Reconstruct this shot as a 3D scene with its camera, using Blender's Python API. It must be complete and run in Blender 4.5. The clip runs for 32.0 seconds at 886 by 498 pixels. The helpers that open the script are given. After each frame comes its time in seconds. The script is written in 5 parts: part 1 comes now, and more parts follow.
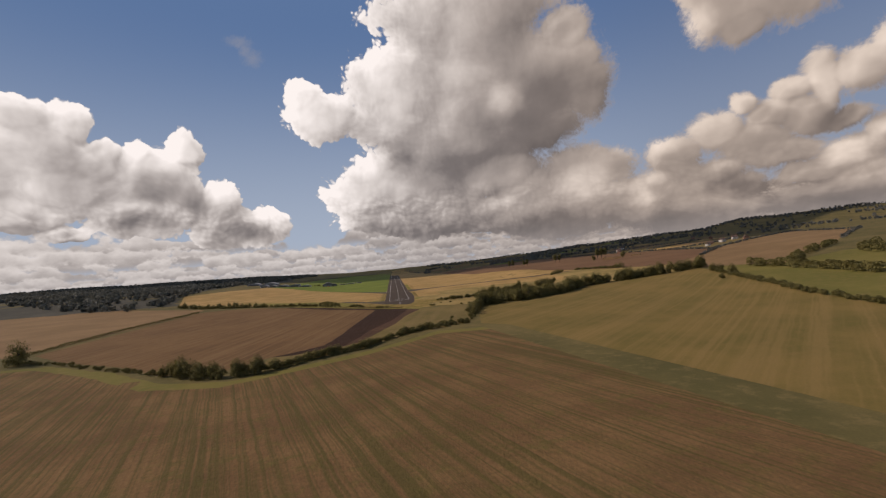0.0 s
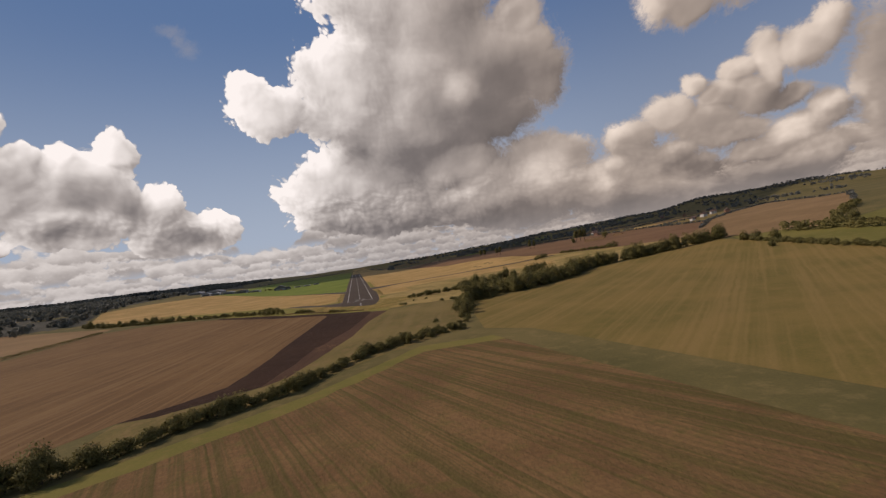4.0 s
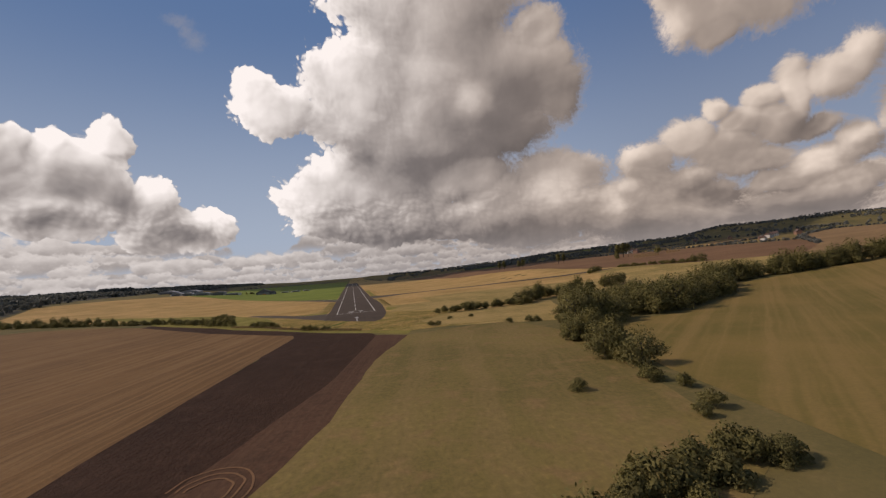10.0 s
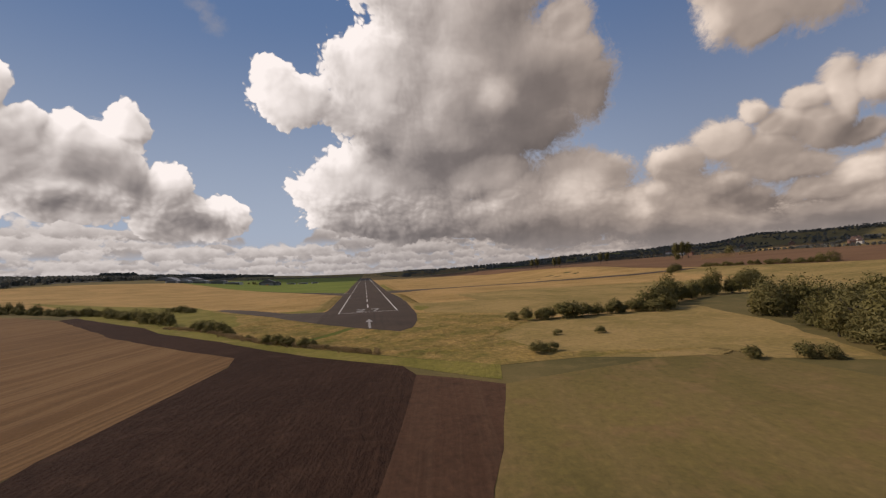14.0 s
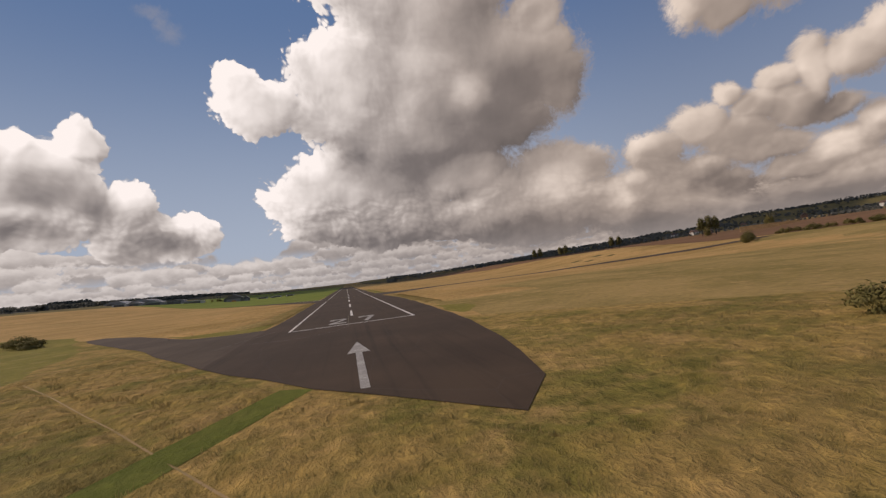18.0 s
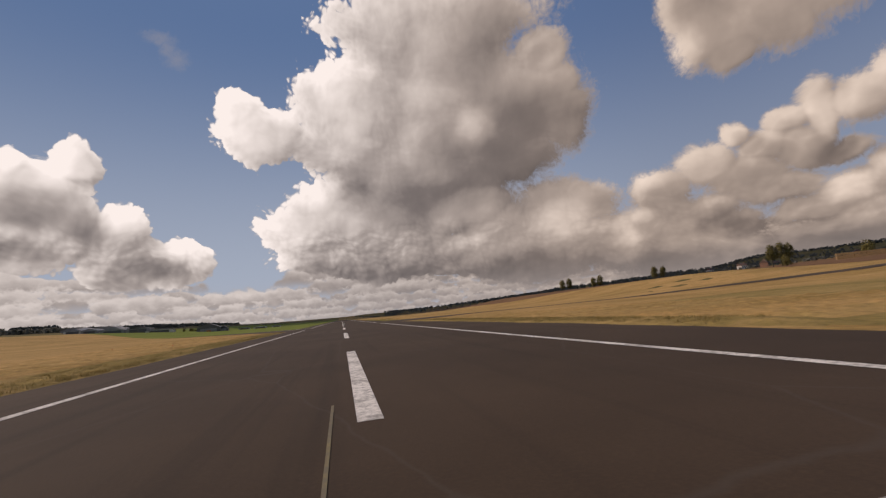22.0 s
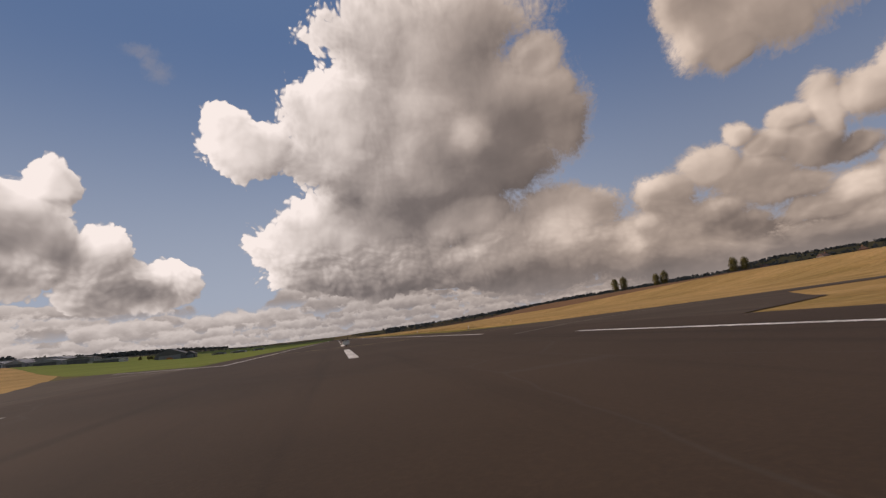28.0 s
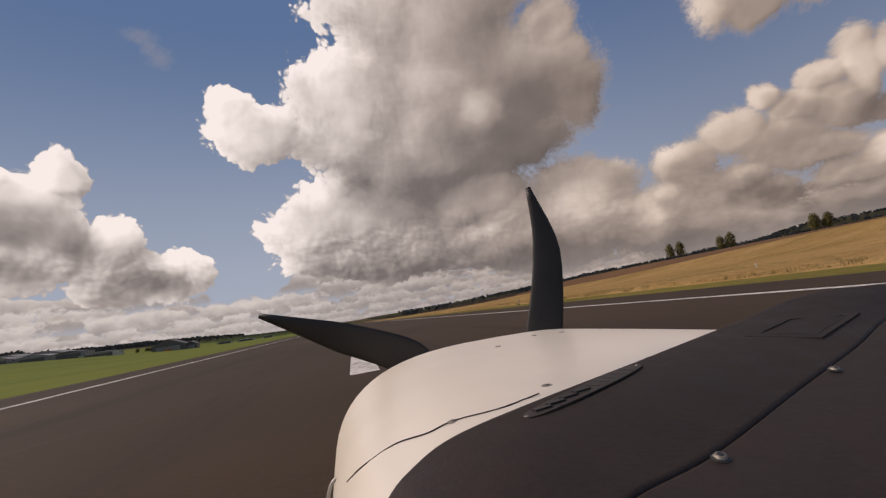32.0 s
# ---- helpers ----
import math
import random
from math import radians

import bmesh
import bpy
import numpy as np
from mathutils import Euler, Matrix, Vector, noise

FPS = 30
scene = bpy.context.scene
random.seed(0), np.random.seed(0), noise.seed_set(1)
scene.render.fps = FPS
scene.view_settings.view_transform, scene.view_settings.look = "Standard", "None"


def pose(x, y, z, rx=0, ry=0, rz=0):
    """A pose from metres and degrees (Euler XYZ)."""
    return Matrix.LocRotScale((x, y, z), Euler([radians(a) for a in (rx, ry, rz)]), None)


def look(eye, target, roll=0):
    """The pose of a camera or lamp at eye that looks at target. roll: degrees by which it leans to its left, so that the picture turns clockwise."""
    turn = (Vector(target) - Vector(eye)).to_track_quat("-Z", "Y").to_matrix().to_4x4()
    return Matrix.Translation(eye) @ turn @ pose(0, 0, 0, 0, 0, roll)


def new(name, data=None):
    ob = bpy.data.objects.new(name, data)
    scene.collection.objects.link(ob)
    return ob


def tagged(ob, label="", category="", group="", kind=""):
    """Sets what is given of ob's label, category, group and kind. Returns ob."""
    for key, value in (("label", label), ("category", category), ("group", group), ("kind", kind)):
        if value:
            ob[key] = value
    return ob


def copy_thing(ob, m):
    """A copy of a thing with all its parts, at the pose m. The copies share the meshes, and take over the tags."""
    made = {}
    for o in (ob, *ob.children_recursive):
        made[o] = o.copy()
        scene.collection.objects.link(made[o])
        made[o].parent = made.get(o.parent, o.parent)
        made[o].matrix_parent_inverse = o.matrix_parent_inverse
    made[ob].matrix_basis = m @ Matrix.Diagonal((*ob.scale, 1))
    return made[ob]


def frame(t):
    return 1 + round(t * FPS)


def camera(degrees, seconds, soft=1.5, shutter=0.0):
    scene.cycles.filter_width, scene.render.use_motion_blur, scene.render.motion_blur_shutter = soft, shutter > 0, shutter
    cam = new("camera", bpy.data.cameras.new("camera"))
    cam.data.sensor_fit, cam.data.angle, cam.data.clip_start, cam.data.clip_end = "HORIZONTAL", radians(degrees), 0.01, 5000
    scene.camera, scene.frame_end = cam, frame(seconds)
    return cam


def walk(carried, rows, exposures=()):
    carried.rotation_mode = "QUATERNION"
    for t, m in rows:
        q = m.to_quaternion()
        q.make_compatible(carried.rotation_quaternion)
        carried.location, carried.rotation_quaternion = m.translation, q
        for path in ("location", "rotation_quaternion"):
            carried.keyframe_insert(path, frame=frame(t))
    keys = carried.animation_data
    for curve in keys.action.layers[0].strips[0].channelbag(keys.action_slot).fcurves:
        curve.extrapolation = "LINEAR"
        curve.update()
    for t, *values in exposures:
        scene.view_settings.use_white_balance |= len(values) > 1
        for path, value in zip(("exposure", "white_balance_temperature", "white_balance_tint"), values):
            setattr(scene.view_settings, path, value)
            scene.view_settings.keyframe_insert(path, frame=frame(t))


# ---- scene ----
# Runway along +y, its threshold bar at y = 0, x to the right, metres.
cam = camera(90.0, 32.0, soft=1.3)

# seconds, x, y, z, heading, pitch, bank
PATH = (
    (0, -5.99, -690.33, 53.56, -6.701, 1.577, -5.401),
    (0.5, -4.87, -673.78, 52.28, -5.647, 1.753, -2.465),
    (1, -3.78, -657.27, 50.97, -5.810, 2.145, -2.366),
    (1.5, -2.75, -640.86, 49.63, -6.894, 2.364, -3.591),
    (2, -1.82, -624.56, 48.24, -8.401, 2.318, -4.878),
    (2.5, -1.04, -608.33, 46.86, -10.139, 1.235, -5.968),
    (3, -0.47, -592.14, 45.51, -11.142, 0.020, -7.497),
    (3.5, -0.21, -575.99, 44.23, -11.484, 0.560, -8.040),
    (5.5, -3.82, -510.67, 40.68, -11.315, 0.123, -10.676),
    (6, -3.75, -494.85, 39.56, -10.929, 0.849, -7.997),
    (6.5, -3.35, -479.08, 38.36, -10.879, 0.451, -6.891),
    (7, -2.83, -463.43, 37.09, -11.026, 0.053, -6.182),
    (7.5, -2.30, -447.87, 35.77, -11.069, 1.028, -4.238),
    (8, -1.84, -432.34, 34.40, -11.241, 2.094, -3.315),
    (8.5, -1.47, -416.73, 32.96, -11.972, 1.822, -6.398),
    (9, -1.26, -400.94, 31.49, -12.233, 1.479, -7.184),
    (9.5, -1.27, -384.91, 30.05, -12.286, 1.595, -7.012),
    (10, -1.45, -368.69, 28.63, -11.931, 2.606, -5.089),
    (10.5, -1.71, -352.34, 27.23, -11.704, 2.294, -5.772),
    (11, -2.00, -335.91, 25.87, -11.987, 2.103, -8.660),
    (11.5, -2.24, -319.40, 24.60, -12.149, 2.316, -9.545),
    (12, -2.32, -302.76, 23.49, -11.635, 2.681, -7.099),
    (12.5, -2.10, -285.87, 22.63, -10.775, 3.194, -3.631),
    (13, -1.77, -269.05, 21.83, -10.363, 2.732, -3.156),
    (13.5, -1.51, -252.63, 20.98, -10.155, 2.682, -2.756),
    (15.5, -0.23, -192.78, 15.64, -11.050, 2.796, -3.924),
    (16, -0.23, -177.53, 14.27, -11.782, 1.800, -7.066),
    (16.5, -0.39, -162.04, 12.97, -11.997, 2.490, -7.067),
    (17, -0.57, -146.26, 11.72, -12.228, 3.128, -5.976),
    (17.5, -0.68, -130.14, 10.58, -12.593, 2.907, -7.305),
    (18, -0.74, -113.83, 9.50, -12.751, 3.163, -6.820),
    (18.5, -0.76, -97.55, 8.52, -12.575, 3.981, -5.197),
    (19, -0.78, -81.32, 7.62, -12.751, 3.956, -6.965),
    (19.5, -0.85, -65.20, 6.83, -13.011, 3.902, -6.753),
    (20, -0.90, -49.15, 6.05, -13.035, 4.138, -6.313),
    (20.5, -0.88, -33.22, 5.19, -13.261, 4.343, -7.337),
    (21, -0.82, -17.37, 4.33, -13.331, 5.509, -6.100),
    (21.5, -0.72, -1.66, 3.52, -13.564, 7.755, -5.931),
    (22, -0.64, 13.80, 2.88, -13.528, 7.834, -5.294),
    (22.5, -0.65, 29.02, 2.67, -13.586, 7.888, -5.494),
    (23, -0.67, 43.93, 2.37, -13.921, 7.432, -8.050),
    (23.5, -0.66, 58.58, 1.58, -13.746, 7.601, -8.234),
    (24, -0.66, 72.86, 1.47, -12.787, 8.756, -6.047),
    (24.5, -0.72, 86.71, 1.68, -12.238, 8.910, -5.638),
    (25, -0.90, 100.16, 1.55, -12.177, 9.660, -5.495),
    (25.5, -0.96, 113.24, 1.46, -12.635, 9.426, -6.046),
    (26, -0.97, 126.07, 1.51, -13.314, 8.582, -8.619),
    (26.5, -1.03, 138.79, 1.44, -13.933, 9.448, -8.825),
    (28.5, -1.06, 185.76, 1.48, -14.527, 9.937, -7.046),
    (29, -0.98, 196.16, 1.32, -14.454, 10.079, -7.519),
    (29.5, -0.59, 206.37, 1.37, -13.955, 8.963, -8.438),
    (30, -0.21, 216.43, 1.32, -13.552, 8.866, -7.977),
    (30.5, -0.19, 226.31, 1.37, -13.217, 8.414, -8.627),
    (31, -0.28, 236.06, 1.27, -13.168, 7.960, -8.369),
    (31.5, -0.22, 245.71, 1.36, -12.929, 7.524, -8.451),
    (32, -0.14, 255.40, 1.26, -12.669, 7.665, -8.950),
)
walk(cam, [(t, pose(x, y, z, 90 + pitch, 0, head) @ pose(0, 0, 0, 0, 0, bank)) for t, x, y, z, head, pitch, bank in PATH],
     exposures=((0.0, -0.02, 6900, 19), (18.0, -0.02, 7000, 20), (24.0, -0.1, 7150, 22), (32.0, -0.12, 7150, 22)))

# ---- light ----
SUN_AZ, SUN_EL = -72.0, 41.0
world = bpy.data.worlds.new("sky")
scene.world = world
world.use_nodes = True
wn = world.node_tree.nodes
sky = wn.new("ShaderNodeTexSky")
sky.sky_type, sky.sun_disc = "NISHITA", False
sky.sun_elevation, sky.sun_rotation = radians(SUN_EL), radians(SUN_AZ)
wn["Background"].inputs[1].default_value = 0.085
world.node_tree.links.new(sky.outputs[0], wn["Background"].inputs[0])

sun_data = bpy.data.lights.new("sun", "SUN")
sun_data.energy, sun_data.angle, sun_data.color = 2.4, radians(0.5), (1.0, 0.9, 0.76)
sun = new("sun", sun_data)
toward = Vector((math.sin(radians(SUN_AZ)) * math.cos(radians(SUN_EL)), math.cos(radians(SUN_AZ)) * math.cos(radians(SUN_EL)), math.sin(radians(SUN_EL))))
sun.matrix_world = look(toward * 300, (0, 0, 0))


# ---- materials ----
class Nodes:
    """A short way to write node trees."""

    def __init__(self, tree):
        self.tree = tree

    def add(self, kind, inputs=(), **fields):
        n = self.tree.nodes.new(kind)
        for k, v in fields.items():
            setattr(n, k, v)
        for k, v in dict(inputs).items():
            if isinstance(v, bpy.types.NodeSocket):
                self.tree.links.new(v, n.inputs[k])
            else:
                n.inputs[k].default_value = v
        return n

    def math(self, op, a, b=0.0, c=0.0, clamp=False):
        return self.add("ShaderNodeMath", {0: a, 1: b, 2: c}, operation=op, use_clamp=clamp).outputs[0]

    def vec(self, op, a, b=(0, 0, 0), c=(0, 0, 0)):
        return self.add("ShaderNodeVectorMath", {0: a, 1: b, 2: c}, operation=op).outputs[0]

    def length(self, a):
        return self.add("ShaderNodeVectorMath", {0: a}, operation="LENGTH").outputs["Value"]

    def noise(self, v, scale, detail=4.0, rough=0.55, color=False, distortion=0.0):
        n = self.add("ShaderNodeTexNoise", {"Vector": v, "Scale": scale, "Detail": detail, "Roughness": rough, "Distortion": distortion})
        return n.outputs["Color" if color else 0]

    def step(self, v, lo, hi, a=0.0, b=1.0):
        return self.add("ShaderNodeMapRange", {"Value": v, "From Min": lo, "From Max": hi, "To Min": a, "To Max": b}, interpolation_type="SMOOTHSTEP").outputs[0]

    def mix(self, f, a, b, blend="MIX"):
        n = self.add("ShaderNodeMix", {0: f, 6: a, 7: b}, data_type="RGBA", blend_type=blend)
        return n.outputs[2]

    def bump(self, h, strength, distance):
        return self.add("ShaderNodeBump", {"Height": h, "Strength": strength, "Distance": distance}).outputs[0]


def rgb(r, g, b):
    return (r, g, b, 1.0)


def material(name):
    m = bpy.data.materials.new(name)
    m.use_nodes = True
    n = Nodes(m.node_tree)
    b = m.node_tree.nodes["Principled BSDF"]
    return m, n, b


def place(n):
    return n.add("ShaderNodeTexCoord").outputs["Object"]


def put(n, b, **sockets):
    for k, v in sockets.items():
        s = b.inputs[{"base": "Base Color", "rough": "Roughness", "normal": "Normal", "metal": "Metallic", "spec": "Specular IOR Level"}[k]]
        if isinstance(v, bpy.types.NodeSocket):
            n.tree.links.new(v, s)
        else:
            s.default_value = v


def field_material(name, dark, light, patch_color, patch_amount, row_turn=0.0, row_pitch=0.0, row_strength=0.3, row_color=None, grain=1.2, relief=0.25, broad=0.012, clumps=0.0, streak=0.012, wobble=1.0):
    """Farmland: two broad tones, patches of a third, drill rows and fine grain."""
    m, n, b = material(name)
    p = place(n)
    wide = n.noise(p, broad, 5.0, 0.6)
    fine = n.noise(p, grain, 6.0, 0.7)
    mid = n.noise(p, 0.14, 5.0, 0.65)
    c = n.mix(n.step(wide, 0.35, 0.65), rgb(*dark), rgb(*light))
    c = n.mix(n.math("MULTIPLY", n.step(mid, 0.48, 0.7), patch_amount), c, rgb(*patch_color))
    h = fine
    if row_pitch:
        turn = n.add("ShaderNodeVectorRotate", {"Vector": p, "Angle": radians(row_turn)}, rotation_type="Z_AXIS").outputs[0]
        # strips of a few rows each, uneven in strength
        wob = n.vec("ADD", turn, n.vec("MULTIPLY", n.noise(p, 0.05, 2.0, 0.5, color=True), (row_pitch * wobble, 0, 0)))
        stretched = n.vec("MULTIPLY", wob, (1 / row_pitch, streak / row_pitch, 0.0))
        rows = n.noise(stretched, 1.0, 3.0, 0.6)
        fine_rows = n.noise(n.vec("MULTIPLY", wob, (4.0 / row_pitch, 0.05 / row_pitch, 0.0)), 1.0, 2.0, 0.6)
        both = n.math("ADD", n.math("MULTIPLY", rows, 0.6), n.math("MULTIPLY", fine_rows, 0.4))
        c = n.mix(n.math("MULTIPLY", n.step(both, 0.42, 0.62), row_strength), c, rgb(*(row_color or patch_color)))
        h = n.math("ADD", n.math("MULTIPLY", fine, 0.6), both)
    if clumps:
        # tussocks: pale bent-over heads, and hollows with their shade painted into the colour
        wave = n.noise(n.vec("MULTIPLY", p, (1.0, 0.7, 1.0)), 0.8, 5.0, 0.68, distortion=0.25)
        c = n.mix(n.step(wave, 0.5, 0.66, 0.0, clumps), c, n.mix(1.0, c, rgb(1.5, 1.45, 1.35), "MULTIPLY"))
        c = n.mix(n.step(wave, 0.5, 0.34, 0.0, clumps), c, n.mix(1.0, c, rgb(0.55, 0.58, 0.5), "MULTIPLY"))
        h = n.math("ADD", h, n.math("MULTIPLY", wave, 1.5))
    c = n.mix(n.step(fine, 0.3, 0.75, 0.0, 0.45), c, n.mix(1.0, c, rgb(1.5, 1.42, 1.3), "MULTIPLY"))
    put(n, b, base=c, rough=0.95, spec=0.1, normal=n.bump(h, relief, 0.4))
    return m


def asphalt_material(name, tone, worn):
    m, n, b = material(name)
    p = place(n)
    fine = n.noise(p, 9.0, 5.0, 0.75)
    wide = n.noise(p, 0.05, 5.0, 0.6)
    streaks = n.noise(n.vec("MULTIPLY", p, (0.55, 0.012, 0.0)), 1.0, 4.0, 0.6)
    c = n.mix(n.step(wide, 0.35, 0.68), rgb(*tone), rgb(*worn))
    c = n.mix(n.step(streaks, 0.5, 0.72, 0.0, 0.55), c, rgb(tone[0] * 0.55, tone[1] * 0.55, tone[2] * 0.55))
    c = n.mix(n.step(fine, 0.4, 0.75, 0.0, 0.4), c, n.mix(1.0, c, rgb(1.7, 1.65, 1.6), "MULTIPLY"))
    seams = n.add("ShaderNodeTexVoronoi", {"Vector": n.vec("ADD", n.vec("MULTIPLY", p, (0.09, 0.035, 0)), n.vec("MULTIPLY", n.noise(p, 0.3, 3.0, 0.6, color=True), (0.06, 0.06, 0))), "Scale": 1.0}, feature="DISTANCE_TO_EDGE").outputs[0]
    c = n.mix(n.step(seams, 0.0, 0.007, 0.22, 0.0), c, rgb(0.09, 0.08, 0.07))
    put(n, b, base=c, rough=0.86, spec=0.25, normal=n.bump(fine, 0.35, 0.02))
    return m


def paint_material(name, tone, wear):
    m, n, b = material(name)
    p = place(n)
    f = n.noise(p, 3.0, 6.0, 0.75)
    g = n.noise(p, 0.35, 4.0, 0.6)
    c = n.mix(n.step(n.math("ADD", f, n.math("MULTIPLY", g, 0.6)), 0.75 - wear, 1.0 - wear * 0.5, 0.0, 0.7), rgb(*tone), rgb(0.1, 0.09, 0.08))
    put(n, b, base=c, rough=0.75, normal=n.bump(f, 0.2, 0.01))
    return m


def foliage_material(name, dark, light):
    m, n, b = material(name)
    info = n.add("ShaderNodeObjectInfo").outputs["Random"]
    isle = n.add("ShaderNodeNewGeometry").outputs["Random Per Island"]
    p = place(n)
    f = n.noise(p, 0.5, 3.0, 0.6)
    c = n.mix(n.math("ADD", n.math("MULTIPLY", isle, 0.6), n.math("MULTIPLY", f, 0.5)), rgb(*dark), rgb(*light))
    c = n.mix(n.math("MULTIPLY", info, 0.35), c, rgb(0.09, 0.085, 0.02))
    put(n, b, base=c, rough=0.8, spec=0.2)
    # leaves let some light through
    thin = n.add("ShaderNodeBsdfTranslucent", {"Color": c})
    both = n.add("ShaderNodeMixShader", {0: 0.3, 1: b.outputs[0], 2: thin.outputs[0]})
    out = next(k for k in m.node_tree.nodes if k.type == "OUTPUT_MATERIAL")
    m.node_tree.links.new(both.outputs[0], out.inputs[0])
    return m


def plain_material(name, tone, rough=0.6, metal=0.0, grain=3.0, vary=0.25, relief=0.1, depth=0.01, spec=0.5):
    m, n, b = material(name)
    p = place(n)
    f = n.noise(p, grain, 5.0, 0.65)
    w = n.noise(p, grain * 0.12, 4.0, 0.6)
    k = n.math("ADD", n.math("MULTIPLY", f, 0.5), n.math("MULTIPLY", w, 0.5))
    low, high = [v * (1 - vary) for v in tone], [min(v * (1 + vary), 0.95) for v in tone]
    put(n, b, base=n.mix(n.step(k, 0.3, 0.7), rgb(*low), rgb(*high)), rough=n.step(w, 0.2, 0.8, rough * 0.85, min(rough * 1.15, 1.0)), metal=metal, spec=spec, normal=n.bump(f, relief, depth))
    return m


ROW = 10.0
M_PASTURE = field_material("pasture", (0.09, 0.08, 0.03), (0.15, 0.118, 0.046), (0.19, 0.14, 0.06), 0.6)
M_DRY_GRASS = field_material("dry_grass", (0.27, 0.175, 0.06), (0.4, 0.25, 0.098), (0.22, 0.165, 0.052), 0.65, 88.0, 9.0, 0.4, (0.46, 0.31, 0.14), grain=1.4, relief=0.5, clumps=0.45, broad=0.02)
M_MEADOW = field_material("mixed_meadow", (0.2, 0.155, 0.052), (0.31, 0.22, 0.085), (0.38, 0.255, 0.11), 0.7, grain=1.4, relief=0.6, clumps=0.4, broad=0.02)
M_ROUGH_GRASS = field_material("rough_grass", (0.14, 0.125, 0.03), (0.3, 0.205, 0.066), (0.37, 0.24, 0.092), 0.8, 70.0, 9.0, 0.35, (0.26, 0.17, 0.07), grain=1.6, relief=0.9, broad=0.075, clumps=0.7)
M_GREEN = field_material("mown_grass", (0.11, 0.15, 0.022), (0.15, 0.185, 0.03), (0.17, 0.17, 0.045), 0.35, 90.0, 12.0, 0.3)
M_STUBBLE = field_material("stubble", (0.122, 0.068, 0.029), (0.158, 0.09, 0.038), (0.095, 0.055, 0.026), 0.5, ROW, 3.4, 0.6, (0.215, 0.133, 0.063), relief=0.5, streak=0.015)
M_TAN = field_material("pale_stubble", (0.2, 0.125, 0.06), (0.25, 0.16, 0.078), (0.17, 0.108, 0.052), 0.3, 60.0, 9.0, 0.35)
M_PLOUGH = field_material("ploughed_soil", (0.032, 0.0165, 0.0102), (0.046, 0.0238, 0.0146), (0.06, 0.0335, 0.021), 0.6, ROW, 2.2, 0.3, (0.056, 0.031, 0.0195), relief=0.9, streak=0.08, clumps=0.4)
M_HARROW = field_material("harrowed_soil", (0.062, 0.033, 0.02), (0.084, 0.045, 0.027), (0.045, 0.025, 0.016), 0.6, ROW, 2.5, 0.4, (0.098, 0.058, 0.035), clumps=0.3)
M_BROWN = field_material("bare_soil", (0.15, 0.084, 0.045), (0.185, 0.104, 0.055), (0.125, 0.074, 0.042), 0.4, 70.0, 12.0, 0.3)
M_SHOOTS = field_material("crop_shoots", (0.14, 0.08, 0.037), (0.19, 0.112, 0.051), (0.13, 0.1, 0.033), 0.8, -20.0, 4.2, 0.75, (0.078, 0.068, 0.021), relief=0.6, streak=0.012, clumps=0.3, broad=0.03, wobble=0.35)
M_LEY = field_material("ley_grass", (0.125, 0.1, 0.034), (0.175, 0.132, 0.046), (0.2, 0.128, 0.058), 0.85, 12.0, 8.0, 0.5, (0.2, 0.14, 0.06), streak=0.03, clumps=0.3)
M_HAY = field_material("hay_field", (0.138, 0.108, 0.031), (0.188, 0.132, 0.042), (0.205, 0.134, 0.05), 0.5, 47.0, 9.0, 0.6, (0.232, 0.155, 0.058), streak=0.014, broad=0.02, wobble=0.3)
M_MARGIN = field_material("margin_grass", (0.128, 0.118, 0.03), (0.172, 0.145, 0.04), (0.21, 0.15, 0.056), 0.6)
M_WOOD_FLOOR = field_material("woodland_floor", (0.055, 0.053, 0.042), (0.075, 0.071, 0.055), (0.11, 0.095, 0.06), 0.4)
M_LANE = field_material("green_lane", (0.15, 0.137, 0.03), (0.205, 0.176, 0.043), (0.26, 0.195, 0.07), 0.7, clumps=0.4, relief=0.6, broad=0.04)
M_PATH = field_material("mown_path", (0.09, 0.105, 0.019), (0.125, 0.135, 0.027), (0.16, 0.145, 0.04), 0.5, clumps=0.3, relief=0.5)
M_TRACK = field_material("trodden_earth", (0.3, 0.21, 0.11), (0.36, 0.26, 0.14), (0.2, 0.16, 0.06), 0.9)
M_ASPHALT = asphalt_material("asphalt", (0.0455, 0.029, 0.0172), (0.064, 0.041, 0.0247))
M_OLD_ASPHALT = asphalt_material("old_asphalt", (0.057, 0.039, 0.0245), (0.084, 0.059, 0.039))
M_WHITE = paint_material("white_paint", (0.78, 0.74, 0.68), 0.06)
M_WORN_WHITE = paint_material("worn_white_paint", (0.6, 0.57, 0.52), 0.26)
M_WORN_GREY = paint_material("worn_grey_paint", (0.3, 0.27, 0.23), 0.4)
M_OLD_LINE = paint_material("faded_line", (0.15, 0.125, 0.09), 0.45)
M_YELLOW = paint_material("yellow_paint", (0.5, 0.37, 0.06), 0.25)
M_OLD_YELLOW = paint_material("faded_yellow_line", (0.26, 0.2, 0.07), 0.3)
M_LEAF = foliage_material("leaves", (0.11, 0.1, 0.034), (0.27, 0.225, 0.08))
M_LEAF_DARK = foliage_material("dark_leaves", (0.095, 0.088, 0.032), (0.23, 0.195, 0.072))
# far foliage paled and greyed: distance haze is put into its colour
M_LEAF_HAZY = foliage_material("far_leaves", (0.12, 0.122, 0.112), (0.19, 0.19, 0.17))
M_BARK = plain_material("bark", (0.07, 0.055, 0.04), 0.9)


# ---- ground ----
def smooth(v):
    v = min(max(v, 0.0), 1.0)
    return v * v * (3 - 2 * v)


def soft_plus(v, w):
    return w * math.log1p(math.exp(min(v / w, 60.0)))


